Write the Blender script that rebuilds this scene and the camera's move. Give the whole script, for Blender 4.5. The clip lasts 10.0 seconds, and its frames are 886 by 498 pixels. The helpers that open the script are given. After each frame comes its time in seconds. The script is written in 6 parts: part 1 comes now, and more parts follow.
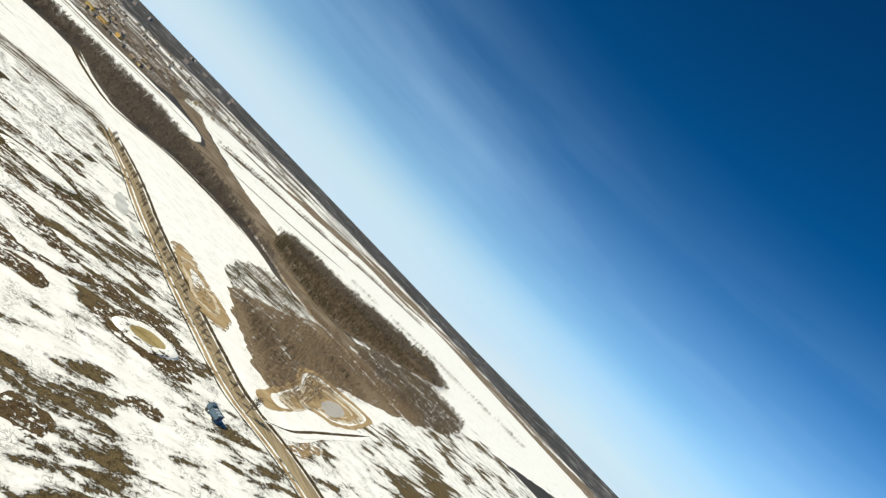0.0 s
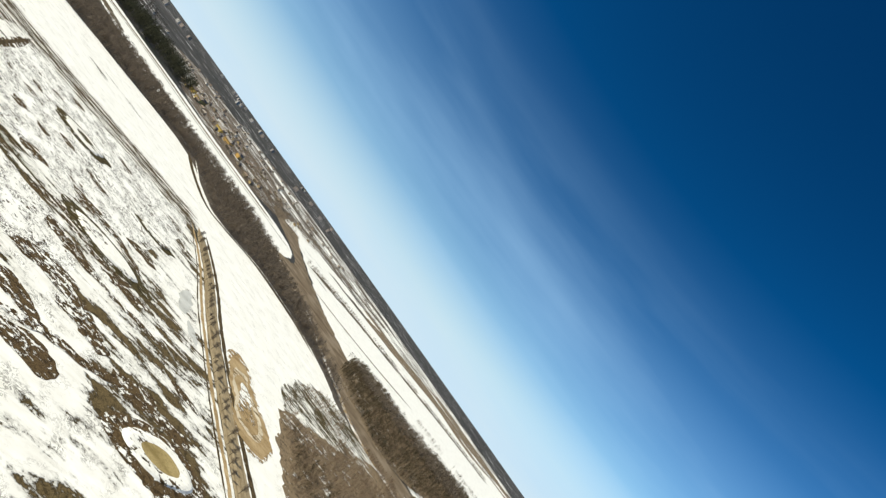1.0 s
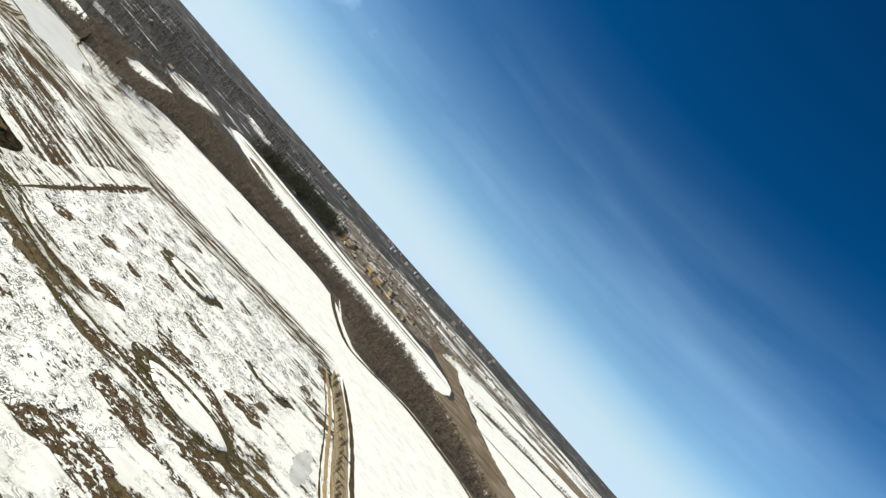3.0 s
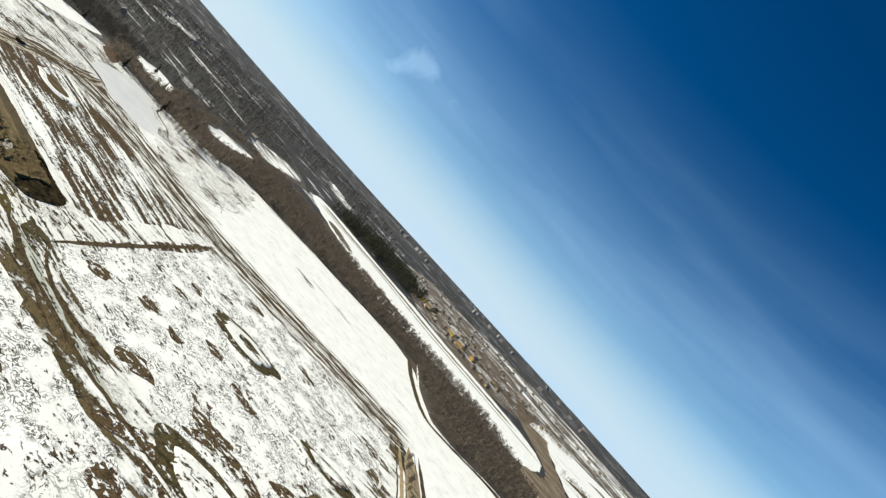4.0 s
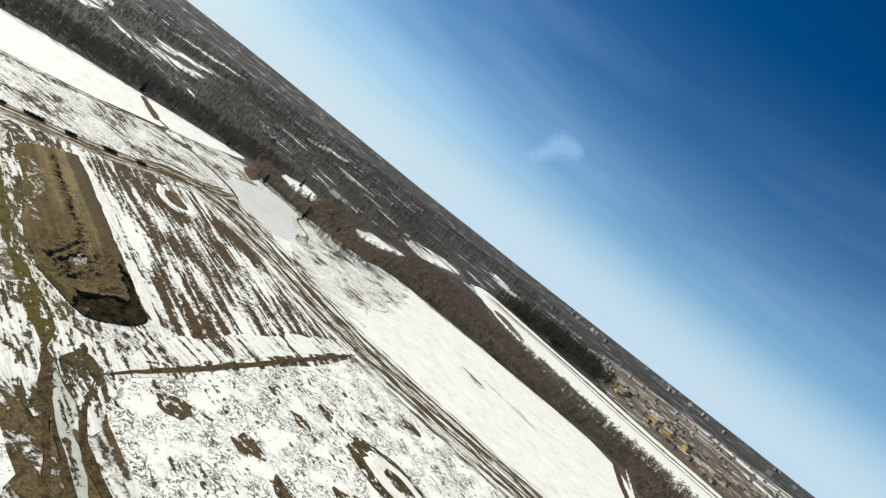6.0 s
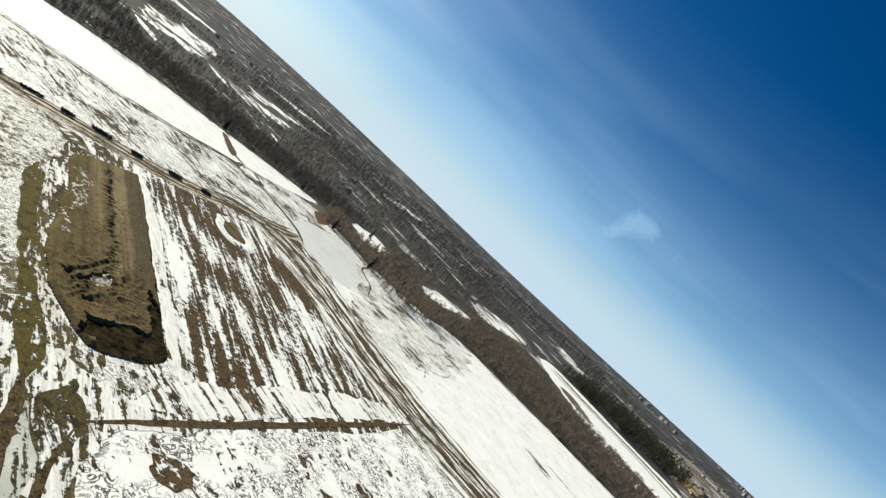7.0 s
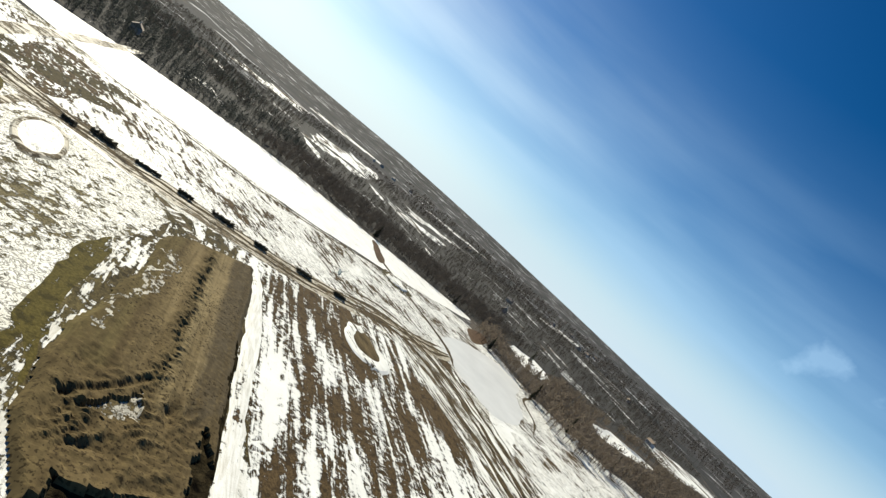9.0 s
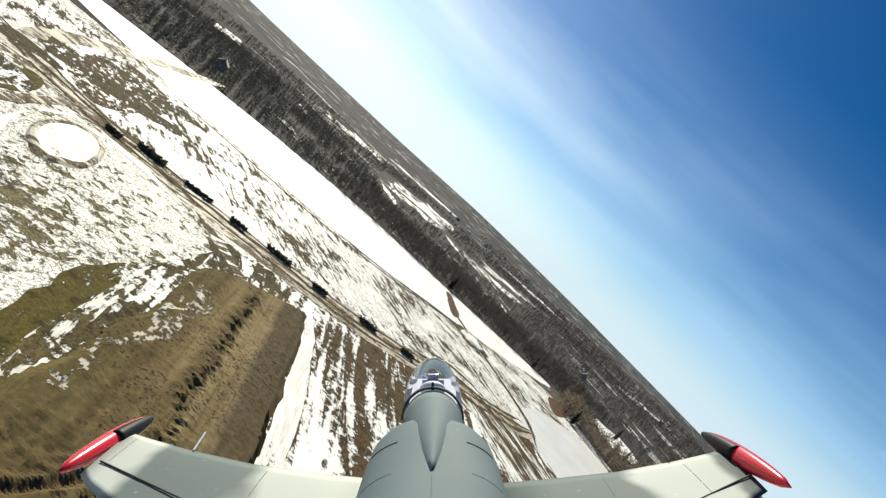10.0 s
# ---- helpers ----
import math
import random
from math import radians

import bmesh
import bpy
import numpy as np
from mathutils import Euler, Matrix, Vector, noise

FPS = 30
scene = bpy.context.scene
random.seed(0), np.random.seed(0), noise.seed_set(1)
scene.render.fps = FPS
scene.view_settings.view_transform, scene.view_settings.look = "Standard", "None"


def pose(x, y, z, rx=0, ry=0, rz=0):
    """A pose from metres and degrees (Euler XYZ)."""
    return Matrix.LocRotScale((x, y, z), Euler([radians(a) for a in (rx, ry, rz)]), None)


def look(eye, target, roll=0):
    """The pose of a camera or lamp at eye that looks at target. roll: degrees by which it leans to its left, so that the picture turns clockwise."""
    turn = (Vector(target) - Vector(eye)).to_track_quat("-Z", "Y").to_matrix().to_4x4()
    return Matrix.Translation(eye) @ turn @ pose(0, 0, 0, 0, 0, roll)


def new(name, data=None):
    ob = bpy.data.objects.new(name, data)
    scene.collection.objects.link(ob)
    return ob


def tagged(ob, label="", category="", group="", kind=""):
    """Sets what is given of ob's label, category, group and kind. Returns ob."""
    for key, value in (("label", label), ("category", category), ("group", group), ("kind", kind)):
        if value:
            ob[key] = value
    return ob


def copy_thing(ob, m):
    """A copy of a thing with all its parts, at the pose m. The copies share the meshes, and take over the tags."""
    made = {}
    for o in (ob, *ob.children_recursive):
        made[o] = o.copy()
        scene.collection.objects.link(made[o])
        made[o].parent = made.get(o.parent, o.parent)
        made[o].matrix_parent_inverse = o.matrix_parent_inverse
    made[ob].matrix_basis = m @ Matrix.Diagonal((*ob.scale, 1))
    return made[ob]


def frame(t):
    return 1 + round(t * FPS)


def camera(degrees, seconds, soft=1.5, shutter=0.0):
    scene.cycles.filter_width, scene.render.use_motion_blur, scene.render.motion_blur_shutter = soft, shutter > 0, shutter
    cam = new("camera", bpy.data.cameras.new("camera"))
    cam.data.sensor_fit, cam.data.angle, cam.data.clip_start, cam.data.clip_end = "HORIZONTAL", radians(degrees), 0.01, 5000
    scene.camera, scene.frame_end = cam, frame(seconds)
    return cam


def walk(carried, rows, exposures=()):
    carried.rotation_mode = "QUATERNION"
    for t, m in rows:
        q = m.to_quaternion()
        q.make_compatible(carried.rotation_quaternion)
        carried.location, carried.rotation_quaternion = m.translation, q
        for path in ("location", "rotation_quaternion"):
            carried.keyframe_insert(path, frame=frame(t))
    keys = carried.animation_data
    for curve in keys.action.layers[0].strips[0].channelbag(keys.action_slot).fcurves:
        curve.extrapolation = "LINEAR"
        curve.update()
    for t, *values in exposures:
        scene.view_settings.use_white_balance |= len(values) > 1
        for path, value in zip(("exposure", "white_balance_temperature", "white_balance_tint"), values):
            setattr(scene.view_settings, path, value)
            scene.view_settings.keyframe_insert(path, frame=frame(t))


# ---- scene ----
from mathutils import geometry

cam = camera(72.0, 10.0, soft=1.3)
PATH = [
    (0, (8.21, 26.06, 61.87), (7.568, 36.018, 62.506), 46.34),
    (0.5, (6.33, 41.53, 60.68), (4.545, 51.330, 61.509), 56.37),
    (1, (3.67, 56.88, 59.87), (0.465, 66.286, 61.003), 54.59),
    (1.5, (-0.37, 71.87, 59.86), (-4.158, 81.069, 60.856), 35.44),
    (2, (-5.64, 86.19, 60.43), (-9.677, 95.327, 60.892), 33.59),
    (2.2, (-7.90, 91.74, 60.62), (-12.283, 100.717, 61.170), 37.49),
    (3.3, (-22.87, 119.34, 60.70), (-29.235, 127.045, 61.107), 50.47),
    (3.5, (-26.39, 124.10, 60.59), (-33.194, 131.412, 61.042), 48.90),
    (4, (-35.78, 135.72, 60.20), (-43.064, 142.571, 60.310), 47.46),
    (4.5, (-45.95, 146.39, 59.26), (-53.872, 152.483, 59.395), 46.94),
    (5, (-56.40, 155.75, 58.07), (-64.671, 161.351, 57.724), 40.27),
    (5.5, (-66.65, 163.50, 56.33), (-75.394, 168.345, 56.009), 39.53),
    (5.7, (-70.75, 166.33, 55.57), (-79.550, 171.055, 55.019), 37.48),
    (6.8, (-92.99, 177.72, 50.27), (-102.396, 181.057, 49.587), 42.39),
    (7, (-97.64, 179.29, 49.31), (-107.168, 182.289, 48.782), 42.13),
    (7.5, (-109.71, 182.84, 46.96), (-119.433, 185.050, 46.213), 46.63),
    (8, (-122.12, 185.35, 44.58), (-131.955, 186.900, 43.672), 40.60),
    (8.5, (-134.62, 186.76, 41.96), (-144.553, 187.269, 40.950), 42.93),
    (9, (-146.70, 186.48, 38.91), (-156.677, 186.329, 38.257), 41.83),
    (9.5, (-159.15, 185.08, 36.23), (-169.089, 184.127, 35.652), 41.09),
    (10, (-171.80, 183.38, 33.79), (-181.640, 181.755, 33.004), 44.12),
]
walk(cam, [(t, look(eye, target, roll)) for t, eye, target, roll in PATH],
     exposures=[(0, 0.60, 7200, 3), (2.0, 0.63, 7200, 3), (4.0, 0.56, 6950, 3), (5.5, 0.50, 6950, 3), (7.5, 0.48, 7050, 3), (9.0, 0.57, 7150, 3), (10, 0.64, 7200, 3)])

# ---------------------------------------------------------------- light
SUN_YAW, SUN_UP = 124.0, 33.0            # degrees to the left of +y, and above the horizon
sun_way = Vector((-math.sin(radians(SUN_YAW)) * math.cos(radians(SUN_UP)),
                  math.cos(radians(SUN_YAW)) * math.cos(radians(SUN_UP)), math.sin(radians(SUN_UP))))


def node(tree, kind, values=None, operation=None, use_clamp=False, data_type=None, rotation_type=None, vector_type=None, sky_type=None, sun_disc=True):
    n = tree.nodes.new(kind)
    if operation:
        n.operation = operation
    if use_clamp:
        n.use_clamp = True
    if data_type:
        n.data_type = data_type
    if rotation_type:
        n.rotation_type = rotation_type
    if vector_type:
        n.vector_type = vector_type
    if sky_type:
        n.sky_type, n.sun_disc = sky_type, sun_disc
    for k, v in (values or {}).items():
        n.inputs[k].default_value = v
    return n


def wire(tree, *pairs):
    for a, b in pairs:
        tree.links.new(a, b)


def ramp(tree, source, stops, mode="LINEAR"):
    r = node(tree, "ShaderNodeValToRGB")
    r.color_ramp.interpolation = mode
    paint = lambda c: (*c, 1) if isinstance(c, tuple) else (c, c, c, 1)
    e = r.color_ramp.elements
    e[0].position, e[1].position = stops[0][0], stops[-1][0]
    e[0].color, e[1].color = paint(stops[0][1]), paint(stops[-1][1])
    for at, c in stops[1:-1]:
        e.new(at).color = paint(c)
    wire(tree, (source, r.inputs[0]))
    return r.outputs[0]


def math_node(tree, op, a, b, clamp=False):
    m = node(tree, "ShaderNodeMath", operation=op, use_clamp=clamp)
    for i, v in enumerate((a, b)):
        if isinstance(v, (int, float)):
            m.inputs[i].default_value = v
        else:
            wire(tree, (v, m.inputs[i]))
    return m.outputs[0]


def mix(tree, fac, a, b):
    m = node(tree, "ShaderNodeMix", data_type="RGBA")
    for i, v in ((0, fac), (6, a), (7, b)):
        if isinstance(v, (int, float)):
            m.inputs[i].default_value = v
        elif isinstance(v, tuple):
            m.inputs[i].default_value = (*v, 1)
        else:
            wire(tree, (v, m.inputs[i]))
    return m.outputs[2]


def make_world():
    world = bpy.data.worlds.new("sky")
    scene.world = world
    world.use_nodes = True
    t = world.node_tree
    t.nodes.clear()
    sky = node(t, "ShaderNodeTexSky", sky_type="NISHITA", sun_disc=False)
    sky.sun_elevation, sky.sun_rotation = radians(SUN_UP), radians(-SUN_YAW)
    sky.altitude, sky.air_density, sky.dust_density, sky.ozone_density = 1500, 1.0, 0.6, 2.0
    geo = node(t, "ShaderNodeTexCoord")
    sep = node(t, "ShaderNodeSeparateXYZ")
    wire(t, (geo.outputs["Generated"], sep.inputs[0]))
    # thin high cloud, drawn out along the horizon, and one small wisp
    mp = node(t, "ShaderNodeMapping")
    mp.inputs["Scale"].default_value = (1.0, 1.0, 7.0)
    mp.inputs["Rotation"].default_value = (0.10, 0.12, 0.4)
    n1 = node(t, "ShaderNodeTexNoise", {"Scale": 1.3, "Detail": 5.0, "Roughness": 0.5})
    wire(t, (geo.outputs["Generated"], mp.inputs[0]), (mp.outputs[0], n1.inputs["Vector"]))
    veil = ramp(t, n1.outputs[0], [(0.45, 0.0), (0.72, 1.0)])
    low = ramp(t, sep.outputs[2], [(0.0, 0.55), (0.10, 0.56), (0.24, 0.24), (0.40, 0.0)])
    veil = math_node(t, "MULTIPLY", veil, low)
    a, e = radians(61.0), radians(10.6)
    spot = Vector((-math.sin(a) * math.cos(e), math.cos(a) * math.cos(e), math.sin(e)))
    warp = node(t, "ShaderNodeTexNoise", {"Scale": 17.0, "Detail": 4.0, "Roughness": 0.6})
    wire(t, (geo.outputs["Generated"], warp.inputs["Vector"]))
    off = node(t, "ShaderNodeVectorMath", operation="SUBTRACT")
    off.inputs[1].default_value = spot
    wire(t, (geo.outputs["Generated"], off.inputs[0]))
    side = Vector((-math.cos(a), -math.sin(a), 0.0))
    rise = spot.cross(side).normalized()
    if rise.z < 0:
        rise = -rise
    tilt = radians(30)
    axes = (-side * math.cos(tilt) + rise * math.sin(tilt), side * math.sin(tilt) + rise * math.cos(tilt))
    dots = []
    for way in axes:
        d = node(t, "ShaderNodeVectorMath", operation="DOT_PRODUCT")
        d.inputs[1].default_value = way
        wire(t, (off.outputs[0], d.inputs[0]))
        dots.append(d.outputs["Value"])
    bend = node(t, "ShaderNodeMath", operation="ABSOLUTE")
    wire(t, (dots[0], bend.inputs[0]))
    both = node(t, "ShaderNodeCombineXYZ")
    wire(t, (math_node(t, "MULTIPLY", dots[0], 13.0), both.inputs[0]), (math_node(t, "MULTIPLY", math_node(t, "ADD", dots[1], math_node(t, "MULTIPLY", bend.outputs[0], 0.5)), 30.0), both.inputs[1]))
    length = node(t, "ShaderNodeVectorMath", operation="LENGTH")
    wire(t, (both.outputs[0], length.inputs[0]))
    puff = ramp(t, math_node(t, "SUBTRACT", 1.85, math_node(t, "ADD", length.outputs["Value"], math_node(t, "MULTIPLY", warp.outputs[0], 2.0))),
                [(0.0, 0.0), (0.55, 0.46)])
    cover = math_node(t, "MAXIMUM", veil, puff)
    deep = node(t, "ShaderNodeGamma", {"Gamma": 1.35})
    half = node(t, "ShaderNodeVectorMath", operation="SCALE")
    half.inputs["Scale"].default_value = 0.17
    wire(t, (sky.outputs[0], half.inputs[0]), (half.outputs[0], deep.inputs[0]))
    rich = node(t, "ShaderNodeHueSaturation", {"Hue": 0.503, "Saturation": 1.27, "Value": 0.75})
    wire(t, (deep.outputs[0], rich.inputs["Color"]))
    # pale haze low over the land, brighter towards the sun
    near = node(t, "ShaderNodeVectorMath", operation="DOT_PRODUCT")
    near.inputs[1].default_value = sun_way
    wire(t, (geo.outputs["Generated"], near.inputs[0]))
    glow = ramp(t, near.outputs["Value"], [(0.0, (0.52, 0.87, 1.38)), (0.45, (0.56, 0.90, 1.40)), (0.70, (0.63, 0.96, 1.41)), (0.86, (1.18, 1.46, 1.78)), (1.0, (2.4, 2.4, 2.4))])
    haze = ramp(t, sep.outputs[2], [(0.0, 0.92), (0.025, 0.84), (0.07, 0.62), (0.15, 0.29), (0.30, 0.06), (0.45, 0.0)])
    level = node(t, "ShaderNodeVectorMath", operation="SCALE")
    wire(t, (rich.outputs[0], level.inputs[0]), (ramp(t, math_node(t, "ADD", math_node(t, "MULTIPLY", near.outputs["Value"], 0.5), 0.5), [(0.15, 1.25), (0.55, 1.0), (0.85, 0.82)]), level.inputs["Scale"]))
    both = mix(t, haze, level.outputs[0], glow)
    milky = ramp(t, sep.outputs[2], [(0.0, 0.52), (0.045, 0.34), (0.12, 0.0)])
    both = mix(t, milky, both, (1.02, 1.13, 1.23))
    out = mix(t, cover, both, glow)
    bg = node(t, "ShaderNodeBackground", {"Strength": 0.52})
    end = node(t, "ShaderNodeOutputWorld")
    wire(t, (out, bg.inputs[0]), (bg.outputs[0], end.inputs[0]))


make_world()
sun = new("sun", bpy.data.lights.new("sun", "SUN"))
sun.data.energy, sun.data.angle, sun.data.color = 4.6, radians(0.53), (1.0, 0.955, 0.88)
sun.matrix_world = look(sun_way * 100, (0, 0, 0))


# ---------------------------------------------------------------- materials
def blank(name, shine=0.5):
    m = bpy.data.materials.new(name)
    m.use_nodes = True
    t = m.node_tree
    t.nodes.clear()
    b = node(t, "ShaderNodeBsdfPrincipled")
    o = node(t, "ShaderNodeOutputMaterial")
    wire(t, (b.outputs[0], o.inputs[0]))
    b.inputs["Specular IOR Level"].default_value = shine
    return m, t, b


def place(t, angle=0.0, sx=1.0, sy=1.0, where="Position"):
    if where == "Position":
        src = node(t, "ShaderNodeNewGeometry").outputs["Position"]
    else:
        src = node(t, "ShaderNodeTexCoord").outputs[where]
    r = node(t, "ShaderNodeMapping", vector_type="POINT")
    r.inputs["Rotation"].default_value = (0, 0, -radians(angle))
    s = node(t, "ShaderNodeMapping")
    s.inputs["Scale"].default_value = (sx, sy, max(sx, sy))
    wire(t, (src, r.inputs[0]), (r.outputs[0], s.inputs[0]))
    return s.outputs[0]


def noise_of(t, vec, scale, detail=6.0, rough=0.6, twist=0.0):
    n = node(t, "ShaderNodeTexNoise", {"Scale": scale, "Detail": detail, "Roughness": rough, "Distortion": twist})
    wire(t, (vec, n.inputs["Vector"]))
    return n.outputs[0]


def relief(t, b, height, strength=0.5, distance=0.2):
    bump = node(t, "ShaderNodeBump", {"Strength": strength, "Distance": distance})
    wire(t, (height, bump.inputs["Height"]), (bump.outputs[0], b.inputs["Normal"]))


SNOW = ((0.84, 0.832, 0.785), (0.92, 0.914, 0.872))
STRAW = ((0.050, 0.032, 0.015), (0.140, 0.095, 0.047))


def thaw(name, angle, stretch, size, bare, speck=0.35, snow=SNOW, earth=STRAW, wide=0.35, dirty=0.0, soft=0.025, worms=0.0, slush=0.2, net=0.38, curl=0.5):
    """Snow melting off a field. angle: the furrows' way; size: metres of a bare patch; bare: the share that shows earth."""
    m, t, b = blank(name, 0.12)
    long = place(t, angle, 1.0 / (size * stretch), 1.0 / size)
    even = place(t)
    n1 = noise_of(t, long, 1.0, 7.0, 0.62, 0.35)
    n2 = noise_of(t, even, 0.75, 5.0, 0.65, 0.8)
    n3 = noise_of(t, even, 1.0 / (size * 9.0), 3.0, 0.5)
    v = math_node(t, "ADD", n1, math_node(t, "MULTIPLY", math_node(t, "SUBTRACT", n2, 0.5), speck))
    v = math_node(t, "ADD", v, math_node(t, "MULTIPLY", math_node(t, "SUBTRACT", n3, 0.5), wide * 2))
    mid = 0.5 + (bare - 0.5) * 0.45
    mask = ramp(t, v, [(max(0.0, mid - soft), 1.0), (mid + soft, 0.0)])
    fine = noise_of(t, even, 2.6, 6.0, 0.7)
    brown = mix(t, ramp(t, fine, [(0.38, 0.0), (0.62, 1.0)]), *earth)
    brown = mix(t, ramp(t, noise_of(t, even, 0.55, 5.0, 0.6), [(0.50, 0.0), (0.62, 0.7)]), brown, tuple(x * 0.35 for x in earth[0]))
    # the soil gets a thin darker outline along the edge of the snow
    rim = ramp(t, v, [(mid - 0.075, 0.0), (mid - 0.02, 0.75)])
    brown = mix(t, rim, brown, tuple(x * 0.45 for x in earth[0]))
    tone = mix(t, ramp(t, noise_of(t, even, 0.11, 5.0, 0.6), [(0.35, 0.0), (0.65, 1.0)]), *snow)
    if dirty:
        film = ramp(t, noise_of(t, long, 2.2, 6.0, 0.65, 0.5), [(0.42, 0.0), (0.68, dirty)])
        tone = mix(t, film, tone, (0.40, 0.36, 0.27))
    if slush:
        wet = ramp(t, v, [(mid + soft, slush), (mid + soft + 0.07, 0.0)])
        tone = mix(t, wet, tone, (0.46, 0.45, 0.41))
    if worms:
        w = node(t, "ShaderNodeMath", operation="ABSOLUTE")
        wire(t, (math_node(t, "SUBTRACT", noise_of(t, even, curl, 3.0, 0.55, 1.6), 0.5), w.inputs[0]))
        crack = math_node(t, "MULTIPLY", ramp(t, w.outputs[0], [(0.026, worms), (0.052, 0.0)]), ramp(t, noise_of(t, even, 0.16, 3.0, 0.5), [(net, 0.0), (net + 0.14, 1.0)]))
        tone = mix(t, crack, tone, tuple(x * 0.6 for x in earth[0]))
    wire(t, (mix(t, mask, tone, brown), b.inputs["Base Color"]))
    wire(t, (ramp(t, mask, [(0, 0.55), (1, 0.95)]), b.inputs["Roughness"]))
    h = math_node(t, "ADD", math_node(t, "MULTIPLY", math_node(t, "SUBTRACT", 1.0, mask), 0.6), math_node(t, "MULTIPLY", fine, 0.5))
    relief(t, b, h, 0.7, 0.25)
    return m


def soil(name, lo, hi, angle=0.0, stretch=1.0, size=4.0, bumpy=0.6, rough=0.95, third=None, shine=0.06):
    m, t, b = blank(name, shine)
    v = place(t, angle, 1.0 / (size * stretch), 1.0 / size)
    e = place(t)
    a = noise_of(t, v, 1.0, 7.0, 0.6, 0.3)
    f = noise_of(t, e, 1.7, 6.0, 0.7)
    c = mix(t, ramp(t, a, [(0.32, 0.0), (0.68, 1.0)]), lo, hi)
    if third:
        c = mix(t, ramp(t, noise_of(t, e, 0.05, 4.0, 0.55), [(0.48, 0.0), (0.60, 0.8)]), c, third)
    c = mix(t, ramp(t, f, [(0.45, 0.0), (0.8, 0.55)]), c, tuple(x * 0.45 for x in lo))
    wire(t, (c, b.inputs["Base Color"]))
    b.inputs["Roughness"].default_value = rough
    relief(t, b, math_node(t, "ADD", a, f), bumpy, 0.3)
    return m


def plain(name, col, rough=0.6, metal=0.0, vary=0.12, scale=6.0, coat=0.0):
    m, t, b = blank(name)
    v = place(t, where="Object")
    n = noise_of(t, v, scale, 5.0, 0.6)
    c = mix(t, ramp(t, n, [(0.3, 0.0), (0.7, 1.0)]), tuple(x * (1 - vary) for x in col), tuple(min(1.0, x * (1 + vary)) for x in col))
    wire(t, (c, b.inputs["Base Color"]))
    b.inputs["Roughness"].default_value, b.inputs["Metallic"].default_value = rough, metal
    b.inputs["Coat Weight"].default_value = coat
    return m


def by_piece(name, cols, rough=0.9, through_light=0.0):
    """A colour that changes from piece to piece of one mesh; thin twigs and needles let part of the light through."""
    m, t, b = blank(name, 0.08)
    r = node(t, "ShaderNodeNewGeometry").outputs["Random Per Island"]
    n = len(cols) - 1
    c = ramp(t, r, [(i / n, col) for i, col in enumerate(cols)])
    wire(t, (c, b.inputs["Base Color"]))
    b.inputs["Roughness"].default_value = rough
    if through_light:
        thin = node(t, "ShaderNodeBsdfTranslucent")
        both = node(t, "ShaderNodeMixShader", {0: through_light})
        wire(t, (c, thin.inputs[0]), (b.outputs[0], both.inputs[1]), (thin.outputs[0], both.inputs[2]), (both.outputs[0], t.nodes["Material Output"].inputs[0]))
    return m


def by_thing(name, cols, rough=0.8):
    m, t, b = blank(name)
    r = node(t, "ShaderNodeObjectInfo").outputs["Random"]
    c = ramp(t, r, [(i / len(cols), col) for i, col in enumerate(cols)], "CONSTANT")
    n = noise_of(t, place(t, where="Object"), 0.8, 4.0, 0.6)
    c = mix(t, ramp(t, n, [(0.35, 0.0), (0.75, 0.3)]), c, (0.12, 0.10, 0.08))
    wire(t, (c, b.inputs["Base Color"]))
    b.inputs["Roughness"].default_value = rough
    return m


M_FIELD_A = thaw("thawing_meadow", 44, 3.4, 4.8, 0.34, 0.34, wide=0.55, worms=0.6, slush=0.45, dirty=0.20, net=0.50, earth=((0.060, 0.044, 0.020), (0.178, 0.130, 0.064)))
M_FIELD_B = thaw("speckled_snow", 28, 2.0, 1.5, 0.19, 0.70, wide=0.25, worms=0.9, net=0.42, curl=0.50, slush=0.08, soft=0.016)
M_SPOT = thaw("nearly_bare_grass", 42, 2.2, 1.4, 0.68, 0.9, wide=0.2)
M_WETSPOT = thaw("nearly_bare_mud", 36, 4.0, 1.6, 0.74, 0.6, wide=0.2, earth=((0.035, 0.028, 0.012), (0.11, 0.085, 0.035)))
M_MARGIN = thaw("thawing_margin", 22, 8.0, 1.8, 0.54, 0.6, wide=0.3, earth=((0.040, 0.030, 0.012), (0.13, 0.10, 0.042)), dirty=0.5)
M_SANDY = thaw("snowy_sand", 40, 2.0, 2.2, 0.58, 0.6, earth=((0.22, 0.145, 0.065), (0.46, 0.34, 0.19)), wide=0.3)
M_BRUSH = thaw("scrub_ground", 40, 2.0, 3.0, 0.74, 0.6, earth=((0.065, 0.048, 0.028), (0.18, 0.135, 0.082)), wide=0.35)
M_THICKET = thaw("thicket_ground", 40, 2.0, 3.4, 0.86, 0.6, earth=((0.125, 0.092, 0.056), (0.29, 0.22, 0.145)), wide=0.3)
M_PALE_SAND = thaw("pale_sand", 40, 4.0, 1.6, 0.34, 0.5, snow=((0.50, 0.42, 0.29), (0.70, 0.62, 0.48)), earth=((0.24, 0.165, 0.08), (0.40, 0.29, 0.16)), slush=0.0, wide=0.3)
M_FOREST = thaw("forest_ground", 40, 2.0, 3.0, 1.02, 0.6, earth=((0.072, 0.061, 0.050), (0.122, 0.103, 0.085)), wide=0.3)
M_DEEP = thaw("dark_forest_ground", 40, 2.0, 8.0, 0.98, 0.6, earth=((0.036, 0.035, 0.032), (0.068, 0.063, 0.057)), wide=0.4)
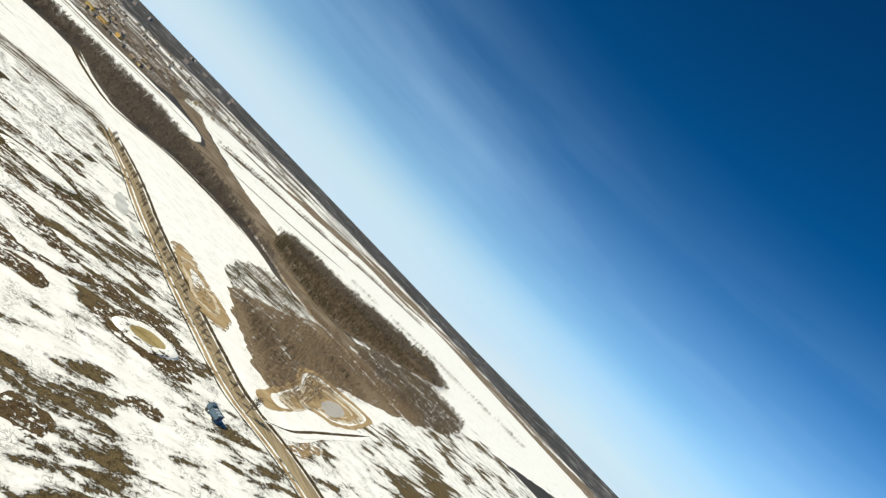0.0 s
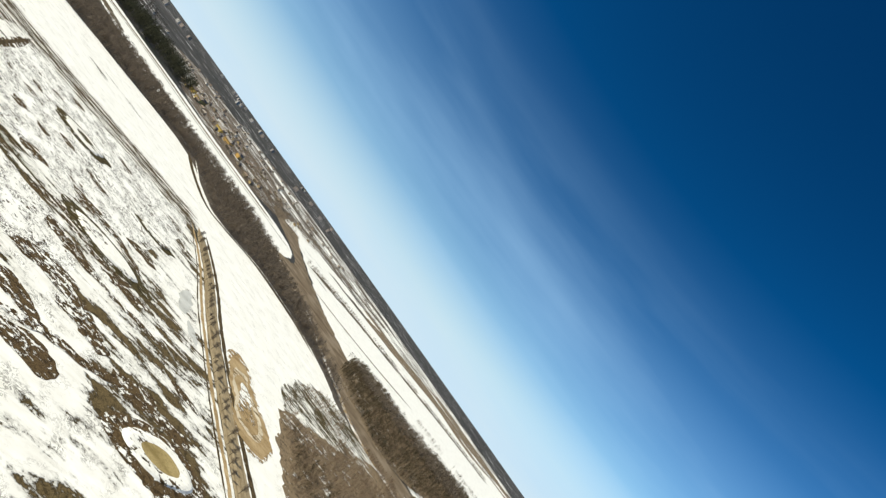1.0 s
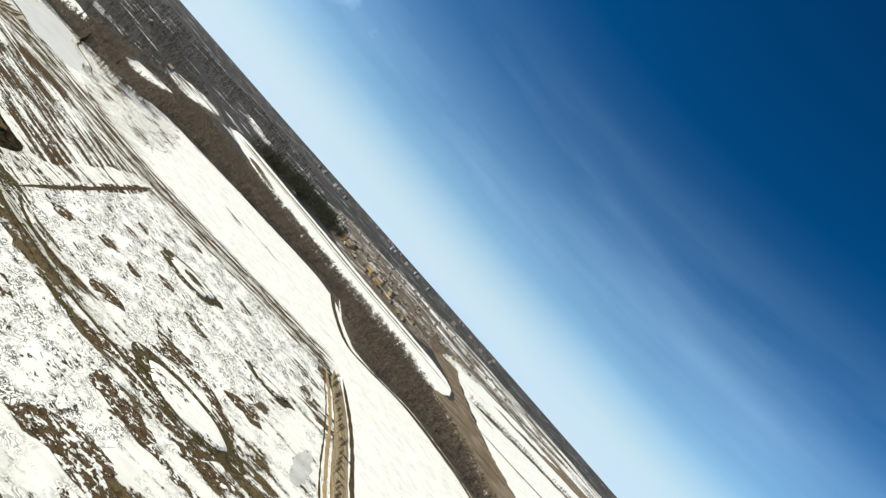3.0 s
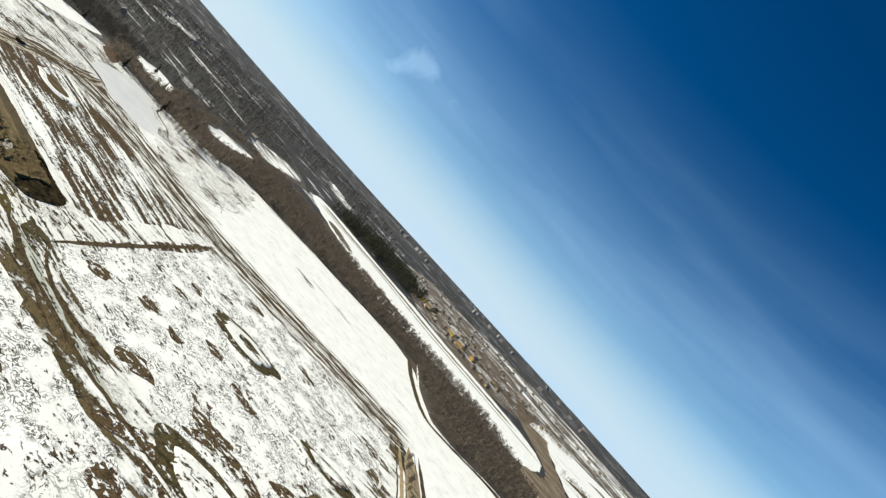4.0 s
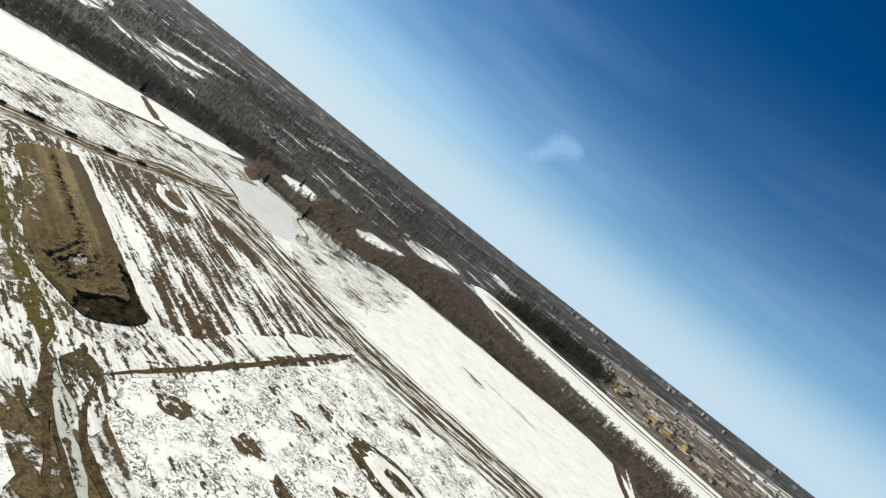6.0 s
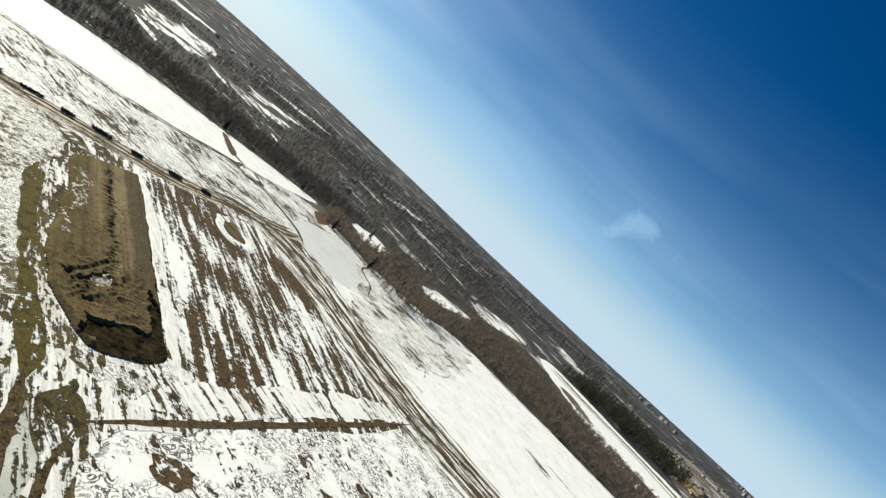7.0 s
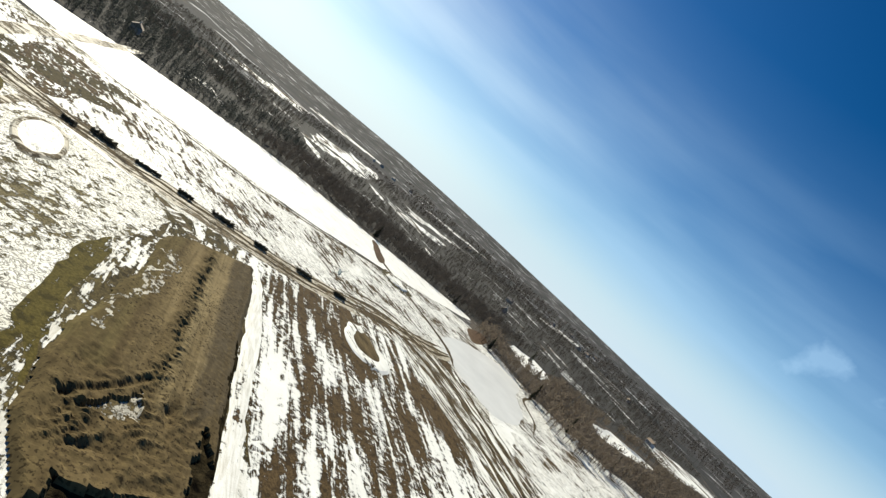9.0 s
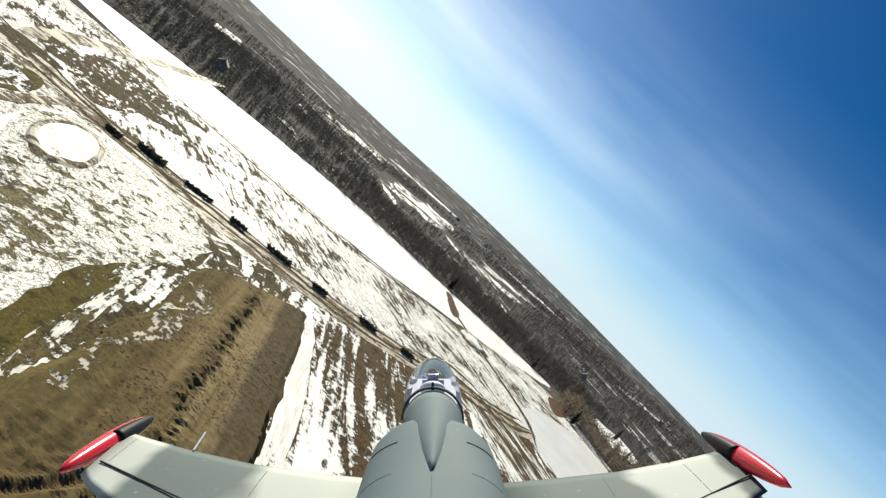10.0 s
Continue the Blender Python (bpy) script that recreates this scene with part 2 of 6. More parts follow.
M_TRODDEN = thaw("trodden_snow", 48, 4.0, 1.6, 0.25, 0.6, dirty=0.6, wide=0.5, worms=0.35, curl=0.3)
M_FURROW = thaw("furrowed_thaw", 22, 12.0, 3.0, 0.55, 0.50, wide=0.26, earth=((0.045, 0.028, 0.012), (0.12, 0.078, 0.034)))
M_VERGE = thaw("track_verge", 50, 3.5, 1.8, 0.33, 0.6, dirty=0.45, worms=0.6)
M_MOTTLE = thaw("mottled_snow", -30, 1.2, 2.0, 0.34, 1.0, dirty=0.45, net=0.22, snow=((0.76, 0.74, 0.65), (0.92, 0.91, 0.86)), earth=((0.075, 0.058, 0.026), (0.26, 0.22, 0.12)), soft=0.03, worms=0.8, curl=0.75)
M_LINES = thaw("wheel_marks", 48, 18.0, 1.3, 0.25, 0.4, dirty=0.5, wide=0.3, earth=((0.05, 0.034, 0.016), (0.15, 0.108, 0.058)))
M_SNOW = thaw("clean_snow", 40, 5.0, 9.0, -0.12, 0.3, dirty=0.09, wide=0.5, worms=0.25, net=0.50)
M_ICE = plain("pond_ice", (0.63, 0.625, 0.60), 0.5, vary=0.10, scale=0.07)
M_POOL = plain("pool_ice", (0.44, 0.40, 0.33), 0.4, vary=0.12, scale=0.3)


def dug_earth():
    """Bands of differently turned soil along the dug field, some darkened for shade."""
    m, t, b = blank("dug_earth_bands", 0.06)
    src = node(t, "ShaderNodeNewGeometry").outputs["Position"]
    shift = node(t, "ShaderNodeVectorMath", operation="SUBTRACT")
    shift.inputs[1].default_value = (-235, 170, 0)
    turn = node(t, "ShaderNodeVectorRotate", rotation_type="Z_AXIS")
    turn.inputs["Angle"].default_value = -radians(22.15)
    sep = node(t, "ShaderNodeSeparateXYZ")
    wire(t, (src, shift.inputs[0]), (shift.outputs[0], turn.inputs[0]), (turn.outputs[0], sep.inputs[0]))
    streak = node(t, "ShaderNodeMapping")
    streak.inputs["Scale"].default_value = (0.03, 0.30, 1.0)
    wire(t, (turn.outputs[0], streak.inputs[0]))
    n1 = noise_of(t, streak.outputs[0], 1.0, 1.0, 0.4, 0.2)
    n2 = noise_of(t, src, 0.30, 4.0, 0.55, 0.4)
    n3 = noise_of(t, src, 1.2, 3.0, 0.5)
    ridge = node(t, "ShaderNodeMapping")
    ridge.inputs["Scale"].default_value = (0.025, 1.1, 1.0)
    wire(t, (turn.outputs[0], ridge.inputs[0]))
    n5 = noise_of(t, ridge.outputs[0], 1.0, 1.0, 0.4, 0.3)
    n6 = noise_of(t, src, 2.6, 2.0, 0.5)
    wave = noise_of(t, src, 0.10, 3.0, 0.5)
    across = math_node(t, "ADD", sep.outputs[1], math_node(t, "MULTIPLY", math_node(t, "SUBTRACT", n1, 0.5), 1.8))
    across = math_node(t, "ADD", across, math_node(t, "MULTIPLY", math_node(t, "SUBTRACT", wave, 0.5), 1.8))
    u = math_node(t, "ADD", math_node(t, "MULTIPLY", across, 0.04), 0.81)
    # the dark stops at the clod row and by the road partly paint shade
    c = ramp(t, u, [(0.0, (0.132, 0.110, 0.046)), (0.10, (0.148, 0.118, 0.049)), (0.20, (0.104, 0.081, 0.036)), (0.30, (0.140, 0.110, 0.048)), (0.335, (0.086, 0.062, 0.030)), (0.375, (0.150, 0.112, 0.055)), (0.46, (0.215, 0.162, 0.083)), (0.49, (0.150, 0.110, 0.054)),
                    (0.56, (0.135, 0.100, 0.048)), (0.60, (0.250, 0.193, 0.102)), (0.705, (0.225, 0.172, 0.092)), (0.745, (0.092, 0.072, 0.044)), (0.90, (0.086, 0.068, 0.043)), (1.0, (0.040, 0.032, 0.020))])
    worked = ramp(t, math_node(t, "ADD", math_node(t, "MULTIPLY", sep.outputs[0], 0.02), math_node(t, "MULTIPLY", math_node(t, "SUBTRACT", n2, 0.5), 0.35)), [(0.36, 0.0), (0.50, 0.8)])
    c = mix(t, worked, c, (0.115, 0.083, 0.040))
    c = mix(t, ramp(t, n1, [(0.50, 0.0), (0.66, 0.45)]), c, (0.085, 0.060, 0.028))
    c = mix(t, ramp(t, n2, [(0.50, 0.0), (0.70, 0.45)]), c, (0.078, 0.056, 0.027))
    c = mix(t, ramp(t, n5, [(0.55, 0.0), (0.64, 0.35)]), c, (0.070, 0.050, 0.024))
    n4 = noise_of(t, src, 1.1, 3.0, 0.55)
    c = mix(t, ramp(t, n4, [(0.58, 0.0), (0.70, 0.25)]), c, (0.055, 0.040, 0.020))
    clods = math_node(t, "MULTIPLY", ramp(t, n6, [(0.56, 0.0), (0.62, 0.8)]), math_node(t, "MAXIMUM", ramp(t, wave, [(0.42, 0.15), (0.56, 1.0)]), worked))
    c = mix(t, clods, c, (0.026, 0.018, 0.009))
    c = mix(t, ramp(t, n4, [(0.32, 0.2), (0.44, 0.0)]), c, (0.280, 0.208, 0.091))
    c = mix(t, ramp(t, n3, [(0.30, 0.15), (0.44, 0.0)]), c, (0.270, 0.196, 0.083))
    wire(t, (c, b.inputs["Base Color"]))
    b.inputs["Roughness"].default_value = 0.95
    relief(t, b, math_node(t, "ADD", n2, math_node(t, "MULTIPLY", n4, 0.6)), 0.25, 0.2)
    return m


M_DUG = dug_earth()
M_GREEN = thaw("wet_olive_grass", 22, 6.0, 1.6, 0.84, 0.6, wide=0.3, dirty=0.4, earth=((0.060, 0.048, 0.010), (0.125, 0.098, 0.024)))
M_TAN = soil("tan_meadow", (0.105, 0.078, 0.050), (0.21, 0.162, 0.112), 30, 3.0, 9.0, 0.5, third=(0.26, 0.21, 0.155))
M_SAND = soil("wet_sand", (0.26, 0.175, 0.085), (0.50, 0.38, 0.22), 40, 2.0, 5.0, 0.5)
M_TRACK = soil("dirt_track", (0.20, 0.15, 0.085), (0.42, 0.34, 0.22), -37, 12.0, 1.1, 0.4)
M_RUT = thaw("rut_mud", 48, 5.0, 1.0, 1.05, 0.5, wide=0.3, earth=((0.030, 0.020, 0.009), (0.13, 0.092, 0.045)))
M_REED = soil("reeds", (0.065, 0.040, 0.026), (0.15, 0.098, 0.062), 30, 3.0, 3.0, 0.6)
M_RUT_CROSS = thaw("cross_rut_mud", -53, 5.0, 1.0, 1.05, 0.5, wide=0.3, earth=((0.030, 0.020, 0.009), (0.13, 0.092, 0.045)))
M_LANE_MUD = thaw("lane_mud", -53, 7.0, 1.3, 0.44, 0.6, dirty=0.75, wide=0.3, snow=((0.40, 0.345, 0.255), (0.62, 0.56, 0.45)), earth=((0.10, 0.074, 0.042), (0.26, 0.21, 0.14)))
M_BAND = thaw("rutted_band", 48, 16.0, 0.9, 0.55, 0.35, dirty=0.6, wide=0.2, earth=((0.05, 0.034, 0.016), (0.17, 0.125, 0.068)))
M_STREAK = thaw("streaky_slush", 22, 5.0, 0.8, 0.50, 0.7, dirty=0.6, wide=0.3, snow=((0.66, 0.64, 0.58), (0.86, 0.85, 0.81)), earth=((0.06, 0.047, 0.018), (0.16, 0.125, 0.052)))
M_FAR_BROWN = thaw("far_brown_land", 28, 3.0, 24.0, 0.56, 0.3, wide=0.45, earth=((0.075, 0.060, 0.047), (0.17, 0.135, 0.102)))
M_TOWN = thaw("town_gardens", 28, 3.0, 9.0, 0.70, 0.5, wide=0.35, earth=((0.085, 0.066, 0.050), (0.19, 0.150, 0.112)))
M_FAR_FIELD = thaw("far_broken_snow", 28, 3.0, 14.0, 0.40, 0.5, wide=0.3)
M_GREY_SLUSH = thaw("grey_slush", 22, 2.0, 0.7, 0.46, 0.8, snow=((0.34, 0.31, 0.25), (0.52, 0.50, 0.44)), dirty=0.7, wide=0.2, soft=0.05, earth=((0.06, 0.046, 0.02), (0.16, 0.12, 0.055)))
M_PUDDLE = thaw("wet_grey_slush", 40, 2.0, 2.0, 0.12, 0.6, snow=((0.44, 0.45, 0.43), (0.66, 0.67, 0.65)), dirty=0.3, wide=0.3)
M_PALE_SLUSH = thaw("pale_slush", 28, 6.0, 0.9, 0.42, 0.7, dirty=0.3, wide=0.2, snow=((0.40, 0.42, 0.36), (0.62, 0.63, 0.56)), earth=((0.045, 0.036, 0.014), (0.13, 0.10, 0.045)))
M_APRON = thaw("trampled_slush", 30, 3.5, 1.3, 0.43, 0.7, dirty=0.6, wide=0.3, worms=0.6, net=0.40, earth=((0.05, 0.038, 0.015), (0.15, 0.115, 0.05)))
M_CORNER = thaw("muddy_slush", 24, 7.0, 1.2, 0.46, 0.6, dirty=0.6, wide=0.3, earth=((0.045, 0.034, 0.012), (0.13, 0.10, 0.042)))
M_FARM_ROAD = thaw("trampled_farm_road", 22, 9.0, 1.2, 0.14, 0.6, dirty=0.55, wide=0.3)
M_DITCH_SNOW = thaw("ditch_snow", 43, 12.0, 1.3, 0.28, 0.5, dirty=0.35, wide=0.3)
# near-black for the wet pit and for shade painted along the dug edge
M_DARK = soil("wet_and_shaded_earth", (0.005, 0.0044, 0.0036), (0.060, 0.047, 0.026), 0, 1.0, 2.0, 1.0, 0.9, shine=0.0)
M_BARE = by_piece("bare_twigs", [(0.172, 0.140, 0.108), (0.192, 0.156, 0.121), (0.182, 0.148, 0.115), (0.204, 0.167, 0.131)], through_light=0.45)
M_BARE_DARK = by_piece("dark_twigs", [(0.068, 0.060, 0.054), (0.078, 0.068, 0.061), (0.073, 0.064, 0.057), (0.084, 0.073, 0.065)], through_light=0.45)
M_PINE = by_piece("pine_needles", [(0.032, 0.036, 0.024), (0.066, 0.066, 0.042), (0.046, 0.049, 0.031)], through_light=0.45)
M_BLUE_PINE = by_piece("blue_pine_needles", [(0.026, 0.033, 0.031), (0.050, 0.058, 0.052), (0.036, 0.044, 0.040)], through_light=0.45)
M_SCRUB_TWIG = by_piece("scrub_twigs", [(0.24, 0.178, 0.120), (0.28, 0.210, 0.146), (0.25, 0.186, 0.126), (0.32, 0.243, 0.172)], through_light=0.45)
M_OLIVE_TWIG = by_piece("olive_twigs", [(0.098, 0.076, 0.045), (0.135, 0.104, 0.064), (0.112, 0.087, 0.054), (0.150, 0.116, 0.076)], through_light=0.45)
M_BARK = soil("bark", (0.05, 0.038, 0.028), (0.12, 0.095, 0.07), 0, 1, 0.3, 0.4)


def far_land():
    """Leafless woods with pale gaps, olive conifers and broken snow fields, some distance haze in the greys."""
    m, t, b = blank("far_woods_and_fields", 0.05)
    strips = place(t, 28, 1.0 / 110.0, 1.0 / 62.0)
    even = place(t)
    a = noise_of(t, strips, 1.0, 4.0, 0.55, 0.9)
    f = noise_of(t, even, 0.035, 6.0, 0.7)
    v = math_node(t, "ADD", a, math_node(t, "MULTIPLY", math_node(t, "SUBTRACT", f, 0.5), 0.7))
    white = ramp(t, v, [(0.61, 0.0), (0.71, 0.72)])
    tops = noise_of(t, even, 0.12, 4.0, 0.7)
    # wood greys are cooled and lifted a little, haze put into the colour
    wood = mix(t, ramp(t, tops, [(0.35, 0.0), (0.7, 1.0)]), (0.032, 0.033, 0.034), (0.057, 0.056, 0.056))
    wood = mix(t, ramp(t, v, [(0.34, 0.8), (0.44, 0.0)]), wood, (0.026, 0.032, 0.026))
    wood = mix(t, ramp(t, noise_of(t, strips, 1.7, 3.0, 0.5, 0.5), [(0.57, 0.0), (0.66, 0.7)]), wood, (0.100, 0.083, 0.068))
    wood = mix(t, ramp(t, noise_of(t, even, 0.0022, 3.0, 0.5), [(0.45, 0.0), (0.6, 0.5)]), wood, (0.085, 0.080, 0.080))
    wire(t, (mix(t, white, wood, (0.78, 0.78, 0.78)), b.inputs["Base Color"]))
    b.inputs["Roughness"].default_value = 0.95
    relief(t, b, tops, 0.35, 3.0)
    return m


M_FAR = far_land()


# ---------------------------------------------------------------- mesh helpers
def mesh_of(name, verts, faces, material, smooth=False):
    me = bpy.data.meshes.new(name)
    me.from_pydata([tuple(v) for v in verts], [], [tuple(f) for f in faces])
    me.materials.append(material)
    if smooth:
        me.shade_smooth()
    me.update()
    return me


def part(name, bm, material, parent=None, label=""):
    """One mesh object, under a thing or a part of it."""
    if isinstance(bm, bpy.types.Mesh):
        me = bm
    else:
        me = bpy.data.meshes.new(name)
        bm.to_mesh(me)
        bm.free()
        me.materials.append(material)
    ob = new(name, me)
    ob.parent = parent
    return tagged(ob, label) if label else ob


def curve_through(pts, step):
    """Points at even steps along a smooth line through pts."""
    p = [Vector(q) for q in pts]
    p = [2 * p[0] - p[1], *p, 2 * p[-1] - p[-2]]
    out = []
    for i in range(1, len(p) - 2):
        n = max(1, int((p[i + 1] - p[i]).length / step))
        for k in range(n):
            u = k / n
            out.append(0.5 * (2 * p[i] + (p[i + 1] - p[i - 1]) * u + (2 * p[i - 1] - 5 * p[i] + 4 * p[i + 1] - p[i + 2]) * u * u
                              + (3 * p[i] - p[i - 1] - 3 * p[i + 1] + p[i + 2]) * u ** 3))
    return out + [p[-2]]


def closed_curve(pts, step, wander=0.0, seed=0.0):
    """A closed outline with a wandering edge."""
    p = [Vector(q) for q in pts]
    for _ in range(2):
        p = [q for a, b in zip(p, p[1:] + p[:1]) for q in (a.lerp(b, 0.22), a.lerp(b, 0.78))]
    ring = []
    for a, b in zip(p, p[1:] + p[:1]):
        m = max(1, int((b - a).length / step))
        ring += [a.lerp(b, k / m) for k in range(m)]
    out = []
    for q in ring:
        w = noise.noise_vector((q.x * 0.11 + seed, q.y * 0.11, seed)) + 0.5 * noise.noise_vector((q.x * 0.4, q.y * 0.4 + seed, 2.0))
        out.append(Vector((q.x + w.x * wander, q.y + w.y * wander)))
    return out


def patch(name, pts, z, material, label, category, wander=1.0, step=3.0, seed=0.0):
    """A piece of ground with its own surface."""
    z *= 0.35
    ring = closed_curve(pts, step, wander, seed)
    n = len(ring)
    got = geometry.delaunay_2d_cdt(ring, [], [list(range(n))], 1, 1e-4)
    verts = [(q.x, q.y, z) for q in got[0]]
    ob = new(name, mesh_of(name, verts, [tuple(f) for f in got[2]], material))
    return tagged(ob, label, category, kind="structure")


def strip(name, pts, width, z, material, label, category, step=2.5, wander=0.25, crown=0.0, seed=0.0, taper=True, sway=0.0):
    """A road, track or ditch along a line; crown lifts its middle."""
    z *= 0.35
    line = curve_through(pts, step)
    verts, faces = [], []
    for i, q in enumerate(line):
        d = (line[min(i + 1, len(line) - 1)] - line[max(i - 1, 0)]).normalized()
        s = Vector((-d.y, d.x))
        q = q + s * sway * (noise.noise((q.x * 0.045 + seed, q.y * 0.045, 7)) * 1.6 + 0.5 * noise.noise((q.x * 0.16, q.y * 0.16 + seed, 8)))
        for k, u in enumerate((-0.5, -0.25, 0.0, 0.25, 0.5)):
            w = noise.noise((q.x * 0.25 + seed, q.y * 0.25, k * 3.1)) * wander * (1 if k in (0, 4) else 0)
            end = 1.0 if not taper else min(1.0, (i + 0.2) / 7, (len(line) - 0.8 - i) / 7)
            v = q + s * (u * width + w * (1 if u > 0 else -1)) * end
            verts.append((v.x, v.y, z + crown * (1 - 4 * u * u)))
        if i:
            a = 5 * (i - 1)
            faces += [(a + k, a + k + 5, a + k + 6, a + k + 1)[::-1] for k in range(4)]
    ob = new(name, mesh_of(name, verts, faces, material))
    return tagged(ob, label, category, kind="structure")


def inside(poly, x, y):
    """Which of the points lie in the polygon."""
    hit = np.zeros(len(x), bool)
    n = len(poly)
    for i in range(n):
        (x1, y1), (x2, y2) = poly[i], poly[(i + 1) % n]
        cross = (y1 > y) != (y2 > y)
        hit ^= cross & (x < (x2 - x1) * (y - y1) / ((y2 - y1) or 1e-9) + x1)
    return hit


# ---------------------------------------------------------------- the land
def make_ground():
    """One sheet to the horizon, which rises a little towards distant wooded heights."""
    rings = [0, 150, 300, 450, 600, 800, 1050, 1400, 1900, 2300, 2700, 3100, 3500, 3900, 4250, 4550, 4760]
    turns, heights = (-180, -60, -25, -5, 55, 68, 78, 86, 99, 108, 122, 150, 180), (15, 15, 26, 0, 0, 12, 44, 64, 64, 36, 6, 10, 15)
    n = 120
    verts, faces = [(-90, 130, 0)], []
    for r in rings[1:]:
        for k in range(n):
            a = 2 * math.pi * k / n
            top = float(np.interp((math.degrees(a) - 90 + 180) % 360 - 180, turns, heights))
            far = max(0.0, (r - 1900) / 2860)
            z = top * far ** 1.6 * (0.85 + 0.35 * noise.noise((math.cos(a) * 2.2, math.sin(a) * 2.2, r * 0.0006)))
            verts.append((-90 + r * math.cos(a), 130 + r * math.sin(a), z))
    faces += [(0, 1 + k, 1 + (k + 1) % n) for k in range(n)]
    for i in range(len(rings) - 2):
        a, b = 1 + i * n, 1 + (i + 1) * n
        faces += [(a + k, b + k, b + (k + 1) % n, a + (k + 1) % n) for k in range(n)]
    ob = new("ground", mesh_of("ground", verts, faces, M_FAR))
    tagged(ob, "flat winter land of brown woods and snowy fields reaching the horizon", "ground", kind="structure")


make_ground()
patch("rough_ground", [(-150, 20), (-300, 20), (-352, 120), (-372, 205), (-300, 260), (-200, 260), (-130, 200)], 0.035, M_MOTTLE, "rough grassy ground under patchy snow", "field", 2.0, 6.0, 75.0)
patch("near_meadow", [(170, -60), (160, 120), (60, 205), (5, 205), (-60, 240), (-100, 272), (-180, 337), (-240, 275), (-215, 212), (-205, 170), (-215, 120), (-225, 20), (-60, -80)],
      0.05, M_FIELD_A, "thawing meadow of snow streaked with brown grass", "field", 2.0, 6.0)
patch("east_field", [(-6, 208), (60, 190), (160, 125), (330, 240), (360, 600), (150, 640), (20, 540), (-60, 480), (20, 410), (-8, 300), (-14, 226)], 0.06, M_FIELD_A,
      "snowy ground with brown bare patches beyond the dirt road", "field", 2.0, 6.0, 3.0)
patch("speckled_field", [(-166, 184), (-135, 200), (-112, 232), (-178, 335), (-215, 298), (-247, 256), (-207, 214), (-178, 184)],
      0.10, M_FIELD_B, "snow field speckled all over with dead grass", "field", 1.5, 5.0, 5.0)
patch("open_snow", [(-10, 212), (-36, 226), (-60, 246), (-100, 277), (-176, 341), (-215, 300), (-252, 262), (-300, 228), (-340, 226), (-375, 262), (-402, 300), (-405, 322), (-365, 370), (-304, 442), (-222, 390),
                    (-205, 398), (-185, 422), (-140, 432), (-108, 425), (-70, 398), (-66, 330), (-70, 294), (-36, 250)],
      0.12, M_SNOW, "smooth bright snow between the tracks and the woods", "field", 1.0, 4.0, 7.0)
patch("scrub_snow", [(-92, 292), (-40, 232), (-10, 205), (10, 215), (22, 300), (50, 430), (-40, 432), (-92, 400)], 0.08, M_SNOW, "snow under the scrub thicket", "field", 1.0, 4.0, 101.0)
patch("furrowed_field", [(-192, 186), (-172, 182), (-190, 203), (-245, 257), (-275, 248), (-318, 224), (-350, 205), (-320, 176), (-292, 154), (-275, 150), (-240, 170)],
      0.14, M_FURROW, "thawing field with long stripes of snow and brown earth", "field", 1.5, 5.0, 9.0)
patch("mottled_field", [(-150, 120), (-190, 172), (-205, 160), (-232, 150), (-262, 148), (-285, 150), (-280, 132), (-262, 95), (-255, 60), (-180, 60)],
      0.10, M_MOTTLE, "rough ground mottled with snow and pale grass", "field", 1.5, 5.0, 11.0)
patch("verge_field", [(-262, 95), (-276, 124), (-294, 152), (-340, 200), (-372, 196), (-395, 172), (-350, 132), (-320, 75), (-290, 40), (-240, 30)],
      0.11, M_VERGE, "snowy verge with wheel marks and dead grass", "field", 1.5, 5.0, 13.0)
patch("white_field", [(-322, 70), (-352, 132), (-398, 172), (-440, 205), (-470, 222), (-462, 190), (-447, 150), (-438, 118), (-420, 85), (-390, 55), (-345, 25), (-310, 10)],
      0.15, M_SNOW, "long untouched snow field along the wood's edge", "field", 1.0, 4.0, 15.0)
patch("bank_field", [(-332, 206), (-328, 240), (-372, 270), (-398, 300), (-408, 250), (-432, 234), (-446, 210), (-400, 168), (-362, 196)],
      0.13, M_VERGE, "snowy bank round the frozen pond", "field", 1.0, 4.0, 17.0)
patch("pond", [(-352, 205), (-366, 203), (-392, 212), (-408, 228), (-418, 241), (-402, 247), (-380, 241), (-362, 244), (-342, 240), (-326, 230), (-330, 221), (-342, 212)], 0.19, M_ICE,
      "frozen pond of pale grey ice beside the track", "pond", 0.6, 2.0, 19.0)
patch("forest_floor", [(-70, 396), (-110, 424), (-142, 430), (-185, 421), (-205, 396), (-222, 389), (-304, 440), (-365, 368), (-402, 318), (-374, 285), (-368, 258), (-402, 244), (-432, 216), (-468, 220), (-462, 190),
                       (-446, 140), (-420, 88), (-390, 52), (-345, 20), (-420, -60), (-900, 0), (-1100, 400), (-900, 560), (-640, 505), (-590, 440), (-500, 350), (-560, 470), (-450, 530), (-380, 560), (-283, 623),
                       (-250, 560), (-150, 520), (-40, 470), (40, 430), (34, 382), (-20, 400)],
      0.09, M_FOREST, "leaf-brown floor of the bare wood", "woodland floor", 3.0, 8.0, 21.0)
patch("valley_snow", [(-640, 500), (-690, 548), (-640, 572), (-575, 590), (-520, 622), (-450, 640), (-400, 668), (-350, 690), (-305, 672), (-272, 620), (-254, 560), (-264, 546), (-305, 522), (-337, 508), (-360, 486), (-395, 462), (-471, 470), (-549, 480)], 0.16, M_SNOW,
      "snowy valley strip with a road between two woods", "field", 3.0, 4.0, 23.0)
